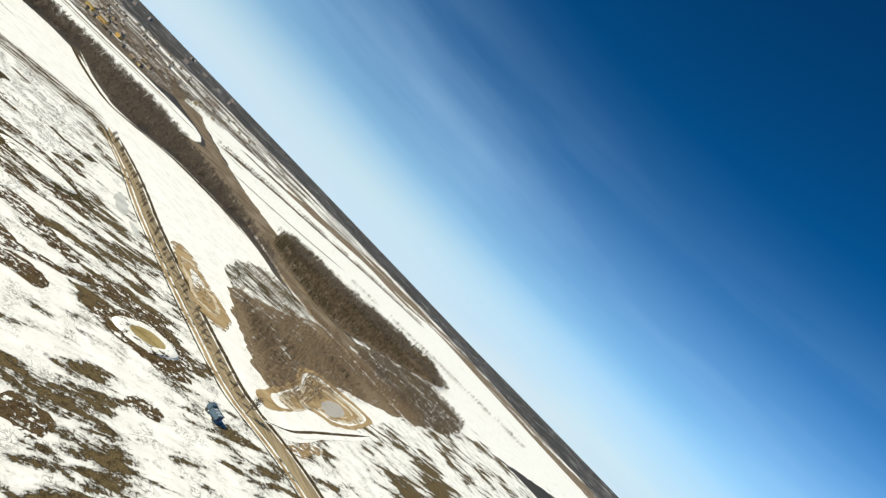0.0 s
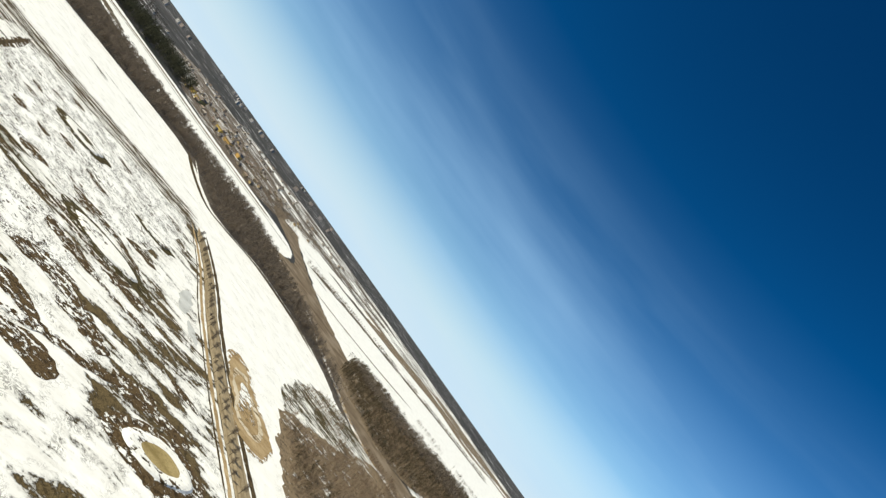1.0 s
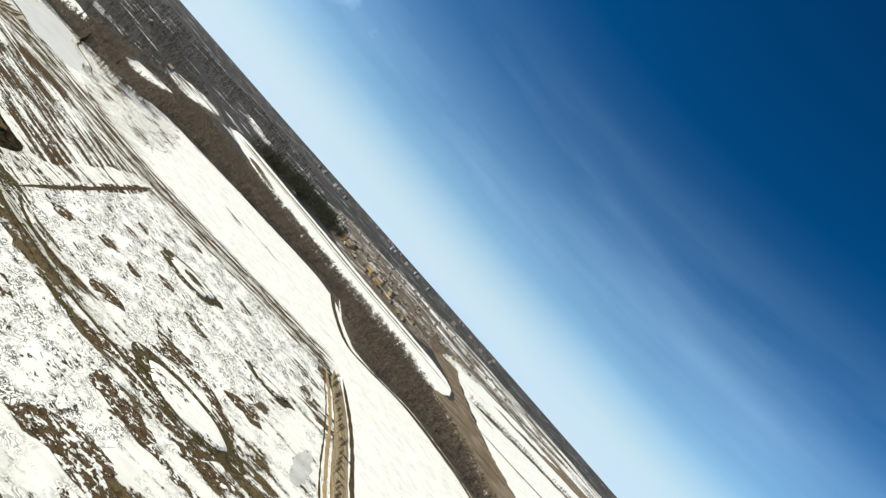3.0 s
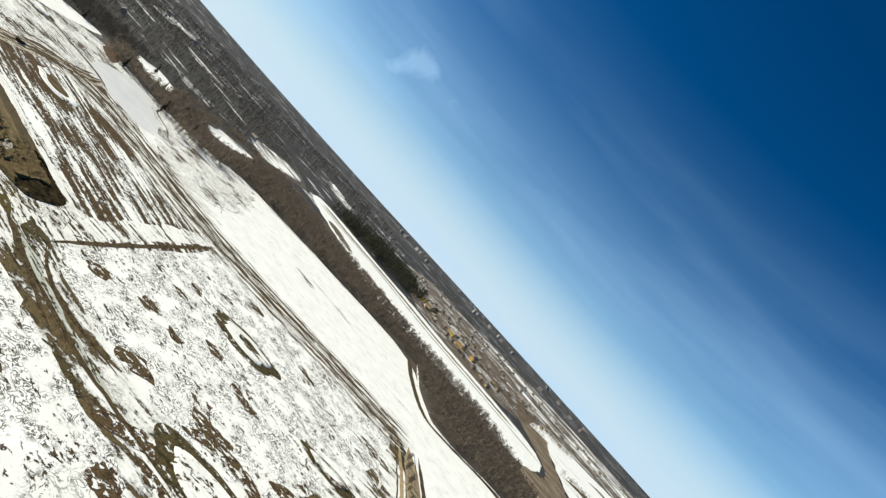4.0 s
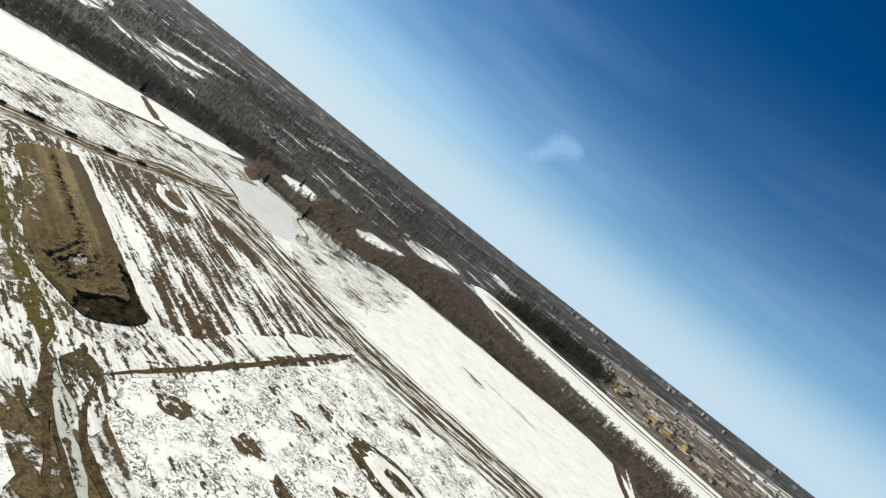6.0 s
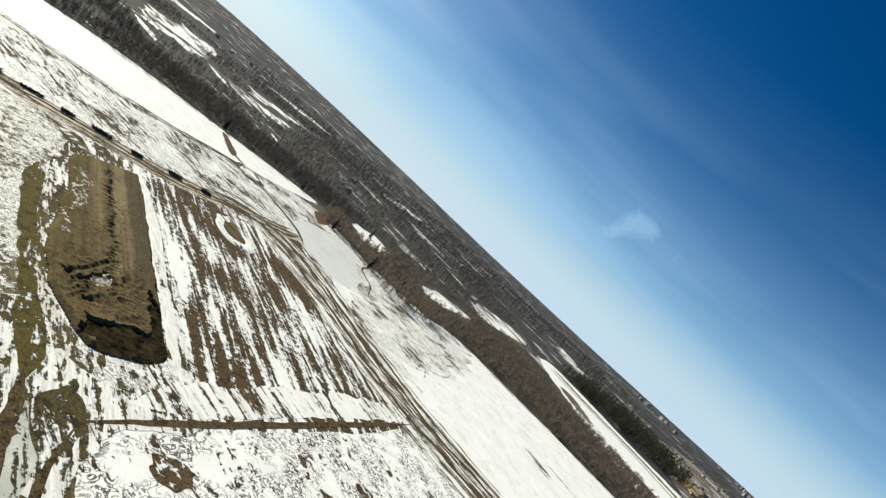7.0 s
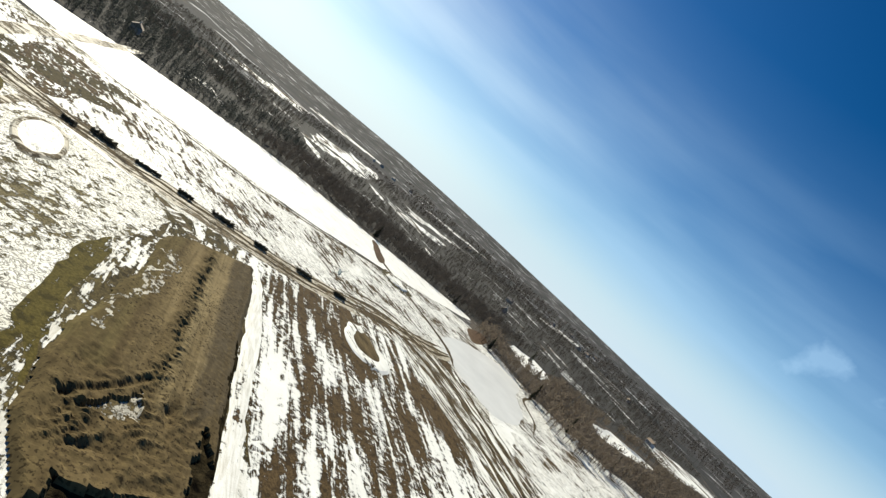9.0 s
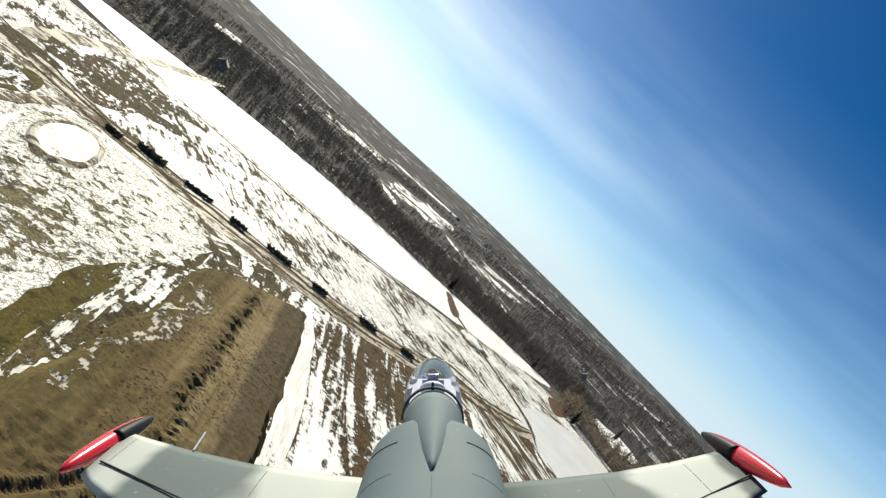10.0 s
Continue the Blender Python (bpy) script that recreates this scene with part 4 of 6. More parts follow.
def wood(name, poly, spacing, height, kind, label, seed, holes=(), thin=0.0, dark=False, twigs=None, near=None):
    rng = np.random.default_rng(seed)
    p = np.array(poly, float)
    lo, hi = p.min(0), p.max(0)
    total = int((hi - lo).prod() / spacing ** 2)
    q = rng.uniform(lo, hi, (total, 2))
    ok = inside(poly, q[:, 0], q[:, 1])
    for h in holes:
        ok &= ~inside(h, q[:, 0], q[:, 1])
    if thin:
        ok &= np.array([noise.noise((x * 0.02, y * 0.02, seed)) > thin - 0.5 for x, y in q])
    q = q[ok]
    h = height * rng.uniform(0.7, 1.1, len(q))
    v, f = tree_cloud(q, h, kind, rng, spacing < 10 if near is None else near)
    me = bpy.data.meshes.new(name)
    me.vertices.add(len(v))
    me.vertices.foreach_set("co", v.astype(np.float32).ravel())
    me.loops.add(f.size)
    me.loops.foreach_set("vertex_index", f.astype(np.int32).ravel())
    me.polygons.add(len(f))
    me.polygons.foreach_set("loop_start", np.arange(0, f.size, 3, dtype=np.int32))
    me.update(calc_edges=True)
    me.materials.append(twigs or ((M_BARE_DARK if dark else M_BARE) if kind == "bare" else M_PINE))
    ob = new(name, me)
    tagged(ob, label, "woodland", kind="stuff")
    return len(q)


def widened(ring, reach):
    """A clearing together with the low ground on its near side."""
    both = [Vector(q) for q in ring] + [Vector((q[0] + 0.93 * reach, q[1] - 0.37 * reach)) for q in ring]
    return [tuple(both[i]) for i in geometry.convex_hull_2d(both)]


GLADES = [widened(OPENINGS[0], 34), widened(OPENINGS[1], 40), widened(OPENINGS[2], 50)]
BELT = [(-70, 398), (-110, 426), (-142, 432), (-185, 423), (-205, 398), (-222, 391), (-304, 443), (-365, 371), (-404, 318), (-376, 285), (-370, 260), (-404, 246), (-434, 218), (-470, 222), (-500, 300), (-560, 400),
        (-500, 425), (-430, 455), (-365, 485), (-290, 535), (-262, 525), (-160, 480), (-128, 452), (-92, 424)]
wood("bare_wood", BELT, 3.1, 7.5, "bare", "dense belt of leafless brown trees", 1, holes=GLADES)
WEST = [(-470, 222), (-464, 190), (-448, 140), (-422, 88), (-392, 52), (-347, 20), (-420, -60), (-470, -40), (-500, 60), (-530, 140), (-545, 240), (-500, 300)]
DEEP = [(-470, -40), (-500, 60), (-530, 140), (-545, 240), (-500, 300), (-600, 430), (-700, 500), (-950, 560), (-1120, 300), (-1060, -50), (-760, -260), (-430, -200), (-420, -60)]
CLEARINGS = [[(-737, -146), (-737, -94), (-805, -68), (-1010, -70), (-1010, -122), (-805, -122)], [(-700, -5), (-700, 45), (-860, 60), (-984, 62), (-984, 10), (-860, 8)], [(-790, 95), (-790, 148), (-980, 218), (-980, 165), (-900, 125)],
             [(-560, -135), (-550, -88), (-640, -126), (-660, -172)], [(-640, 8), (-630, 52), (-750, 96), (-765, 48)], [(-680, 96), (-672, 145), (-815, 202), (-830, 154)], *GLADES]
# small clearings strewn through the low woodland
rng = random.Random(41)
for k in range(24):
    x, y, far, way = rng.uniform(-930, -540), rng.uniform(-60, 470), rng.uniform(16, 40), radians(rng.uniform(10, 40))
    if not inside(DEEP, np.array([x]), np.array([y]))[0]:
        continue
    line = [(x - far * math.cos(way), y - far * math.sin(way)), (x + rng.uniform(-5, 5), y), (x + far * math.cos(way), y + far * math.sin(way))]
    strip("glade", line, rng.uniform(9, 17), 0.20 + 0.004 * k, M_FAR_FIELD, "small snowy clearing in the dark wood", "field", step=5.0, wander=5.0, seed=60.0 + k)
    CLEARINGS.append(widened(line, 30))
SOUTH = [(-412, 78), (-388, 50), (-343, 18), (-420, -70), (-560, -120), (-640, -60), (-600, 40), (-520, 80)]
wood("bare_wood", WEST, 2.8, 6.0, "bare", "dark leafless wood beyond the snow field", 2, holes=[*GLADES, SOUTH], dark=True)
wood("pine_wood", SOUTH, 3.0, 5.0, "pine", "dark blue-green pines at the end of the white field", 3, thin=0.22, twigs=M_BLUE_PINE)
wood("bare_wood", DEEP, 6.8, 5.0, "bare", "low leafless woodland broken by clearings", 12, holes=CLEARINGS, dark=True)
wood("pine_wood", DEEP, 11.0, 6.5, "pine", "dark evergreens among the low woodland", 13, holes=CLEARINGS, thin=0.62)
PINES = [(-668, 545), (-632, 590), (-572, 642), (-592, 692), (-650, 765), (-770, 830), (-800, 720), (-750, 640)]
wood("pine_wood", PINES, 6.5, 15.0, "pine", "dark evergreen plantation by the settlement", 4)
GROVE = [(-92, 452), (-116, 486), (-140, 580), (-138, 622), (-112, 648), (-80, 628), (-54, 632), (-36, 690), (-12, 750), (50, 800), (80, 700), (44, 606), (18, 545), (-8, 488), (-28, 442), (-54, 434), (-74, 450)]
wood("pine_wood", GROVE, 6.5, 6.0, "pine", "olive-dark evergreens behind the scrub", 14, thin=0.42)
wood("river_wood", GROVE, 3.3, 5.5, "bare", "olive-brown leafless grove behind the scrub", 15, twigs=M_OLIVE_TWIG, thin=0.2)
wood("river_wood", [(-60, 436), (-86, 520), (-70, 616), (0, 690), (46, 760), (70, 690), (44, 606), (18, 545), (-8, 488), (-28, 442)], 4.0, 5.0, "bare", "warm brown leafless trees in the grove", 18, twigs=M_SCRUB_TWIG, thin=0.25)
patch("scrub_floor", GROVE, 0.18, M_THICKET, "brown floor under the olive grove", "woodland floor", 4.0, 4.0, 87.0)
patch("scrub_floor", [(-18, 402), (-8, 486), (20, 548), (48, 610), (100, 600), (88, 500), (62, 430), (30, 398)], 0.172, M_BRUSH, "brown floor between grove and scrub", "woodland floor", 5.0, 4.0, 88.0)
wood("river_wood", [(-8, 416), (0, 486), (26, 548), (52, 606), (100, 596), (88, 500), (62, 430), (26, 410)], 3.2, 4.5, "bare", "brown leafless thicket beside the path", 16, thin=0.1)
wood("river_wood", [(-138, 556), (-100, 535), (-30, 575), (60, 630), (70, 690), (-15, 705), (-75, 640)], 4.0, 8.0, "bare", "leafless river wood behind the scrub", 5, thin=0.15)
wood("scrub", [(-64, 300), (-58, 284), (-44, 276), (-34, 258), (-24, 252), (-13, 232), (0, 250), (6, 310), (34, 370), (60, 430), (10, 440), (-40, 404), (-72, 372)], 2.0, 3.0, "bare", "brown thicket of leafless scrub", 6, thin=0.34, twigs=M_SCRUB_TWIG, holes=[[(-80, 330), (-80, 392), (-62, 392), (-44, 330), (-50, 298), (-66, 300)]])
wood("scrub", [(-60, 300), (-44, 276), (-24, 252), (-13, 234), (0, 252), (6, 310), (34, 370), (60, 430), (10, 438), (-40, 402)], 3.4, 3.6, "bare", "darker olive bushes standing in the thicket", 19, thin=0.60, twigs=M_OLIVE_TWIG, holes=[[(-18, 215), (-16, 312), (30, 325), (30, 280), (5, 215)]])
wood("scrub", [(-80, 330), (-80, 392), (-62, 392), (-44, 330), (-50, 298), (-66, 300)], 2.6, 2.6, "bare", "thin scrub on the snow", 17, thin=0.42, twigs=M_SCRUB_TWIG)
wood("far_wood", [(-950, 100), (-1500, 0), (-1700, 700), (-1400, 1200), (-900, 900), (-800, 620), (-900, 430)], 19.0, 15.0, "bare", "far brown woodland", 7, thin=0.3, dark=True)
wood("far_wood", [(-500, 690), (-430, 680), (-345, 730), (-420, 860), (-440, 1000), (-560, 1040), (-560, 900)], 4.5, 4.0, "bare", "low brown woodland behind the snowy valley", 8, thin=0.3, near=False)
for k, row in enumerate([[(-325, 750), (-308, 745), (-270, 860), (-220, 945), (-160, 1060), (-80, 1185), (30, 1325), (10, 1335), (-100, 1195), (-180, 1070), (-240, 955), (-290, 868)], [(-90, 760), (60, 850), (250, 960), (245, 985), (50, 880), (-90, 785)],
                         [(-545, 1020), (-495, 1000), (-500, 1150), (-440, 1350), (-380, 1560), (-430, 1570), (-500, 1360), (-545, 1150)], [(-700, 1200), (-640, 1180), (-590, 1400), (-500, 1700), (-560, 1720), (-680, 1450)]]):
    wood("far_wood", row, 3.6 + 1.0 * k, 5.0, "bare", "strip of leafless brush between snow fields", 30 + k, thin=0.30, near=False)


wood("garden_brush", [(-760, 812), (-640, 715), (-560, 650), (-430, 668), (-400, 700), (-450, 800), (-500, 960), (-640, 1020), (-800, 1010)], 6.0, 3.6, "bare", "bare bushes and fruit trees between the houses", 51, twigs=M_SCRUB_TWIG, thin=0.3, near=False)


wood("far_wood", [(-320, 1075), (-241, 1240), (-173, 1425), (-84, 1385), (-26, 1456), (39, 1690), (300, 1530), (600, 1410), (760, 1650), (300, 1800), (-60, 1800), (-200, 1600), (-300, 1400), (-400, 1290)], 13.0, 5.0, "bare", "low brown brush between far snow fields", 52, thin=0.45, near=False)


# ---------------------------------------------------------------- small ground forms
def mound(pts_center, a, b, turn, height, cap, label, seed, ringed=True, foot=None, wall=None, inner=0.58, uneven=0.34):
    """A low oval bank: bare earth round a snowy rim, with another surface on its top."""
    cx, cy = pts_center
    thing = tagged(new("oval_mound"), label, "mound", "oval mounds on the meadow", "structure")
    thing.matrix_world = pose(cx, cy, 0.0, 0, 0, turn)
    n = 40
    wob = [1 + uneven * noise.noise((math.cos(k * 6.283 / n) * 1.3 + seed, math.sin(k * 6.283 / n) * 1.3, seed)) for k in range(n)]

    def band(name, rings, material):
        verts, faces = [], []
        for r, z in rings:
            for k in range(n):
                t = k * 6.283 / n
                w = wob[k] + uneven * 0.25 * noise.noise((k * 0.45, r * 5, seed))
                verts.append((math.cos(t) * a * r * w, math.sin(t) * b * r * w, z))
        for i in range(len(rings) - 1):
            faces += [(i * n + k, i * n + (k + 1) % n, (i + 1) * n + (k + 1) % n, (i + 1) * n + k)[::-1] for k in range(n)]
        if rings[-1][0] < 0.45:
            faces.append(tuple((len(rings) - 1) * n + k for k in range(n)))
        return part(name, mesh_of(name, verts, faces, material), material, thing)

    band("foot", [(1.5, 0.08), (1.15, 0.20), (1.0, 0.36)], foot or M_WETSPOT)
    if ringed:
        band("rim", [(1.02, 0.34), (0.95, 0.45 + height * 0.6), (max(0.82, inner + 0.06), 0.45 + height), (inner, 0.38 + height)], wall or M_TRODDEN)
        band("top", [(inner + 0.06, 0.36 + height), (inner - 0.08, 0.42 + height * 0.8), (0.28, 0.42 + height * 0.7)], cap)
    else:
        band("top", [(1.02, 0.36), (0.7, 0.4 + height), (0.3, 0.4 + height)], cap)
    return thing


M_RIM = thaw("rim_snow", 45, 3.0, 1.4, 0.16, 0.8, dirty=0.3, wide=0.3)
M_BAND_CROSS = thaw("cross_rutted_band", -20, 12.0, 0.9, 0.62, 0.4, dirty=0.7, wide=0.2, earth=((0.07, 0.052, 0.026), (0.20, 0.155, 0.09)))
M_TRODDEN_MARK = thaw("faint_mark", 20, 3.0, 0.8, 0.42, 0.6, dirty=0.7, wide=0.3)
M_STRAW = soil("dead_grass", (0.060, 0.043, 0.022), (0.17, 0.125, 0.065), 40, 3.0, 2.2, 0.8)
M_OCHRE = soil("ochre_grass", (0.24, 0.18, 0.075), (0.42, 0.33, 0.16), 20, 2.0, 3.0, 0.4)
mound((-38.5, 186.5), 10.5, 6.2, 52, 0.35, M_OCHRE, "snow-rimmed oval bank with an ochre grass top", 1.0, foot=M_SPOT, wall=M_RIM, inner=0.56, uneven=0.2)
mound((-111.5, 215.5), 12.5, 5.6, 36, 0.3, M_STRAW, "long snow-rimmed oval bank among dead grass", 2.0, wall=M_RIM, inner=0.40, uneven=0.2)
mound((-180, 247), 9.5, 5.4, 45, 0.25, M_WETSPOT, "small snow-rimmed oval bank on the speckled field", 3.0, wall=M_DITCH_SNOW, inner=0.46, uneven=0.36)
mound((-288, 186), 12.5, 5.6, 22, 0.25, M_STRAW, "snow-rimmed oval bank with brown grass beside furrows", 4.0, foot=M_FURROW, wall=M_DITCH_SNOW, inner=0.60, uneven=0.36)
mound((-248.5, 120.5), 11.0, 4.2, 30, 0.25, M_TRODDEN, "oval snowy bank ringed by a muddy rut", 5.0, foot=M_MOTTLE, wall=M_LANE_MUD, inner=0.80, uneven=0.16)
mound((-137, 263), 7.0, 2.8, 44, 0.2, M_SNOW, "faint snow-filled oval on the meadow", 6.0)
mound((-392, 178), 8.0, 5.0, 10, 0.4, M_SNOW, "snowy round bank near the wood", 7.0)


def bare_spot(x, y, long, wide, turn, seed, material=None):
    c, s = math.cos(radians(turn)), math.sin(radians(turn))
    ring = []
    for k in range(11):
        t = k * 6.283 / 11
        r = 1 + 0.55 * noise.noise((math.cos(t) + seed * 3.7, math.sin(t), seed))
        u, v = math.cos(t) * long * r * 1.15, math.sin(t) * wide * r * 1.15
        ring.append((x + u * c - v * s, y + u * s + v * c))
    patch("bare_spot", ring, 0.147 + 0.0034 * (seed if seed < 40 else seed - 12 if seed < 60 else seed - 35), material or M_SPOT, "bare spot of dead brown grass in the snow", "bare ground", 2.6, 0.7, seed)


SPOTS = [(-173, 196, 4, 2.2), (-171, 210, 3.6, 2.2), (-162, 217, 3.0, 1.6), (-142, 203, 4.5, 2.0), (-185, 277, 5, 2.0), (-166, 230, 3.0, 1.6), (-25, 128, 5, 3.5), (-75, 182, 8, 2.6), (-63, 161, 7, 3.2), 
         (-91, 182, 8, 3.0), (-78, 165, 7, 3.0), (-131, 221, 7, 2.6), (-94, 213, 9, 2.0), (-196, 232, 3.2, 1.5), (-187, 222, 3.4, 1.6), (-203, 245, 3.2, 1.5), (-150, 236, 5, 1.6), (-120, 200, 7, 1.8), (-104, 196, 8, 1.8),
         (-30, 183, 9, 2.8), (-47, 198, 6, 1.8), (-58, 215, 5, 1.6), (-20, 160, 5, 2.4), (-212, 262, 3.5, 1.3), (-160, 300, 6, 1.5), (-120, 240, 7, 1.6)]
for i, (x, y, a, b) in enumerate(SPOTS):
    bare_spot(x, y, a, b * 1.3, 42 + 14 * math.sin(i * 2.3), i + 1.0)
for i, (x, y, a, b, t) in enumerate([(-264, 143, 6, 2.6, 30), (-272, 148, 5, 2.0, 20), (-226, 222, 9, 0.9, 43), (-190, 190, 4, 1.0, 42), (-175, 180.5, 2.4, 1.0, 24), (-132, 186, 5, 1.0, 26)]):
    bare_spot(x, y, a, b, t, 40.0 + i, M_WETSPOT)
def drawn_in(ring, share, hub):
    """The outline shrunk towards a point inside it."""
    return [(hub[0] + (x - hub[0]) * share, hub[1] + (y - hub[1]) * share) for x, y in ring]


BANK = [(-88, 273), (-84, 283), (-73, 277), (-63, 271), (-54, 266), (-45, 260), (-39, 254), (-36, 243), (-42, 237), (-50, 237), (-62, 247), (-74, 258)]
for k, (share, surface) in enumerate(((1.0, M_SANDY), (0.90, M_SAND), (0.66, M_PALE_SAND), (0.52, M_SAND), (0.40, M_SANDY))):
    patch("sand_bank", drawn_in(BANK, share, (-60, 257)), 0.23 + 0.014 * k, surface, "tan sand bank in steps beside the dirt road", "sand", 2.2, 1.0, 61.0 + k)
for k, (line, w, surface) in enumerate((([(-130, 211), (-128, 220), (-122, 226), (-113, 228), (-103, 230)], 4.6, M_SPOT), ([(-103, 191), (-100, 197), (-95, 201), (-89, 205), (-83, 211), (-76, 219)], 3.0, M_SPOT),
                                        ([(-73, 157), (-70, 163), (-68, 169), (-65, 173), (-62, 178), (-58, 187)], 3.4, M_SPOT), ([(-96, 171), (-92, 177), (-88, 181), (-82, 184), (-76, 185), (-70, 183)], 5.4, M_SPOT),
                                        ([(-167, 290), (-161, 295), (-149, 295), (-138, 287)], 1.5, M_TRODDEN_MARK), ([(-118, 199), (-111, 203), (-104, 207), (-98, 213), (-97, 221)], 3.0, M_SPOT))):
    strip("bare_strip", line, w, 0.262 + 0.004 * k, surface, "winding strip of dead brown grass in the snow", "bare ground", wander=1.3, step=0.8, seed=k * 6.0, sway=1.0)
patch("bare_spot", [(-62, 186), (-60, 191), (-57, 198), (-52, 196), (-52, 187), (-57, 183)], 0.29, M_SPOT, "bare spot of dead brown grass in the snow", "bare ground", 2.0, 0.7, 78.0)
for k, ring in enumerate(([(-109, 254), (-113, 266), (-106, 265), (-96, 250), (-99, 247)], [(-95, 248), (-88, 248), (-80, 243), (-86, 242)])):
    patch("slush_patch", ring, 0.24, M_PUDDLE, "grey patch of wet slush on the snow", "slush", 2.4, 0.8, 85.0 + k)
patch("speckled_corner", [(-160, 170), (-150, 176), (-138, 182), (-125, 190), (-105, 200), (-90, 190), (-95, 165), (-130, 160)], 0.142, M_FIELD_B, "snow speckled with dead grass beside the wet rut", "field", 2.0, 2.0, 83.0)
patch("torn_patch", [(-271, 87), (-301, 71), (-312, 71), (-312, 87), (-279, 102), (-266, 103)], 0.262, M_SPOT, "torn brown ground dotted with snow", "bare ground", 1.2, 1.5, 91.0)
patch("olive_patch", [(-240, 108), (-249, 102.5), (-257, 99), (-258.5, 101.5), (-254, 106), (-243, 111)], 0.266, M_GREEN, "olive wedge of wet grass beside the track", "bare ground", 0.8, 1.5, 93.0)
strip("field_track", [(-257, 90), (-280, 76), (-306, 65), (-343, 52), (-398, 35)], 4.0, 0.27, M_LANE_MUD, "pale muddy track crossing to the wood", "track", wander=0.8)
strip("snow_bank", [(-228, 125), (-237, 120.5), (-246, 115.5), (-256, 111.8), (-261.5, 114.5), (-264, 121), (-266, 131)], 2.2, 0.285, M_SNOW, "white snow bank curving past the ring", "snow", wander=0.5, step=1.2)
strip("lane_branch", [(-234, 115), (-243, 112.5), (-251, 109.5), (-258, 107), (-264, 106)], 2.0, 0.282, M_LANE_MUD, "pale muddy branch of the lane", "track", wander=0.6, step=1.2)
strip("lane_branch", [(-262, 96), (-255, 95), (-247, 97), (-238, 101)], 2.2, 0.288, M_LANE_MUD, "pale muddy branch of the lane", "track", wander=0.6, step=1.2)
strip("farm_turn", [(-269, 131), (-267, 139), (-263, 149), (-263, 154), (-268, 158)], 2.6, 0.276, M_BAND_CROSS, "muddy turn-off from the track to the dug earth", "track", wander=0.7, step=1.0)
PIT = [(-13, 222), (-12, 238), (-9, 264), (-15, 290), (-9, 305), (2, 310), (15, 319), (27, 322), (22, 288), (13, 263), (5, 258), (1, 252), (-2, 230), (-7, 219)]
for k, (share, surface) in enumerate(((1.0, M_SAND), (0.84, M_SNOW), (0.76, M_PALE_SAND), (0.62, M_SAND), (0.50, M_PALE_SAND), (0.42, M_SAND))):
    patch("sand_pit", drawn_in(PIT, share, (7, 281)), 0.22 + 0.014 * k, surface, "ochre sand pit in terraces round a shallow pool", "sand", 1.2, 1.2, 63.0 + k)
patch("pool", [(3, 270), (4, 286), (9, 295), (14, 289), (12, 274), (8, 267)], 0.315, M_POOL, "shallow grey frozen pool in the sand pit", "pool", 0.6, 1.5, 65.0)
patch("scrub_floor", [(-66, 293), (-36, 256), (-13, 230), (-6, 256), (-10, 290), (2, 312), (34, 372), (60, 430), (10, 440), (-30, 404), (-42, 372), (-46, 330)], 0.19, M_THICKET, "brown floor of the scrub thicket", "woodland floor", 4.0, 2.0, 67.0)
patch("scrub_floor", [(-82, 330), (-82, 392), (-66, 398), (-30, 404), (-42, 330), (-50, 292), (-68, 300)], 0.187, M_MARGIN, "snow-mottled floor of the thin scrub", "woodland floor", 4.0, 2.0, 68.0)
patch("sandy_verge", [(4, 206), (8, 220), (13, 234), (17, 233), (15, 222), (11, 210)], 0.2, M_SANDY, "trampled sandy snow beside the drain", "sand", 2.0, 1.5, 89.0)
patch("reed_bed", [(-400, 167), (-411, 161.5), (-444, 152), (-441, 157), (-412, 168)], 0.24, M_REED, "tongue of rust-brown reeds at the wood", "reeds", 0.8, 2.0, 69.0)
patch("reed_bed", [(-408, 220), (-415, 217), (-434, 215), (-456, 226), (-438, 229)], 0.24, M_REED, "rust-brown reed bed beside the pond", "reeds", 0.8, 2.0, 71.0)
for k, line in enumerate(([(-300, 262), (-312, 282), (-330, 288), (-345, 276), (-332, 264)], [(-318, 268), (-336, 284), (-356, 296), (-362, 284), (-346, 272)], [(-290, 266), (-316, 277), (-340, 296), (-356, 312)])):
    strip("wheel_loop", line, 0.9, 0.24 + 0.004 * k, M_TRODDEN_MARK, "looping wheel mark in the snow", "track", wander=0.3, step=1.0, seed=k * 3.0, sway=1.0)
strip("drain_bank", [(-4, 210), (4, 222), (10, 241), (18, 265), (28, 296)], 6.0, 0.245, M_SNOW, "snow heaped along both sides of the drain", "snow", wander=0.5)
strip("drain", [(-4, 210), (4, 222), (10, 241), (18, 265), (28, 296)], 1.3, 0.26, M_RUT, "straight dark drain between snow banks", "ditch", wander=0.2)
strip("field_path", [(-304, 439), (-262, 408), (-222, 386), (-206, 394), (-186, 419), (-142, 428), (-110, 421)], 4.0, 0.22, M_RUT, "brown footpath skirting the wood", "path", wander=0.6)
strip("field_path", [(-300, 446), (-240, 398), (-221, 392), (-203, 403), (-183, 427), (-142, 436)], 1.6, 0.26, M_SNOW, "snowy footpath along the wood's edge", "path", wander=0.3)
strip("valley_road", [(-640, 516), (-596, 530), (-534, 560), (-450, 580), (-404, 602), (-340, 636), (-296, 655)], 5.0, 0.25, M_BRUSH, "distant valley road through snow", "road", wander=0.8)
strip("river_path", [(-250, 545), (-170, 503), (-129, 464), (-92, 432), (-58, 404), (-17, 400), (23, 394), (60, 388)], 6.0, 0.26, M_SANDY, "pale path through the river wood", "path", wander=2.0)
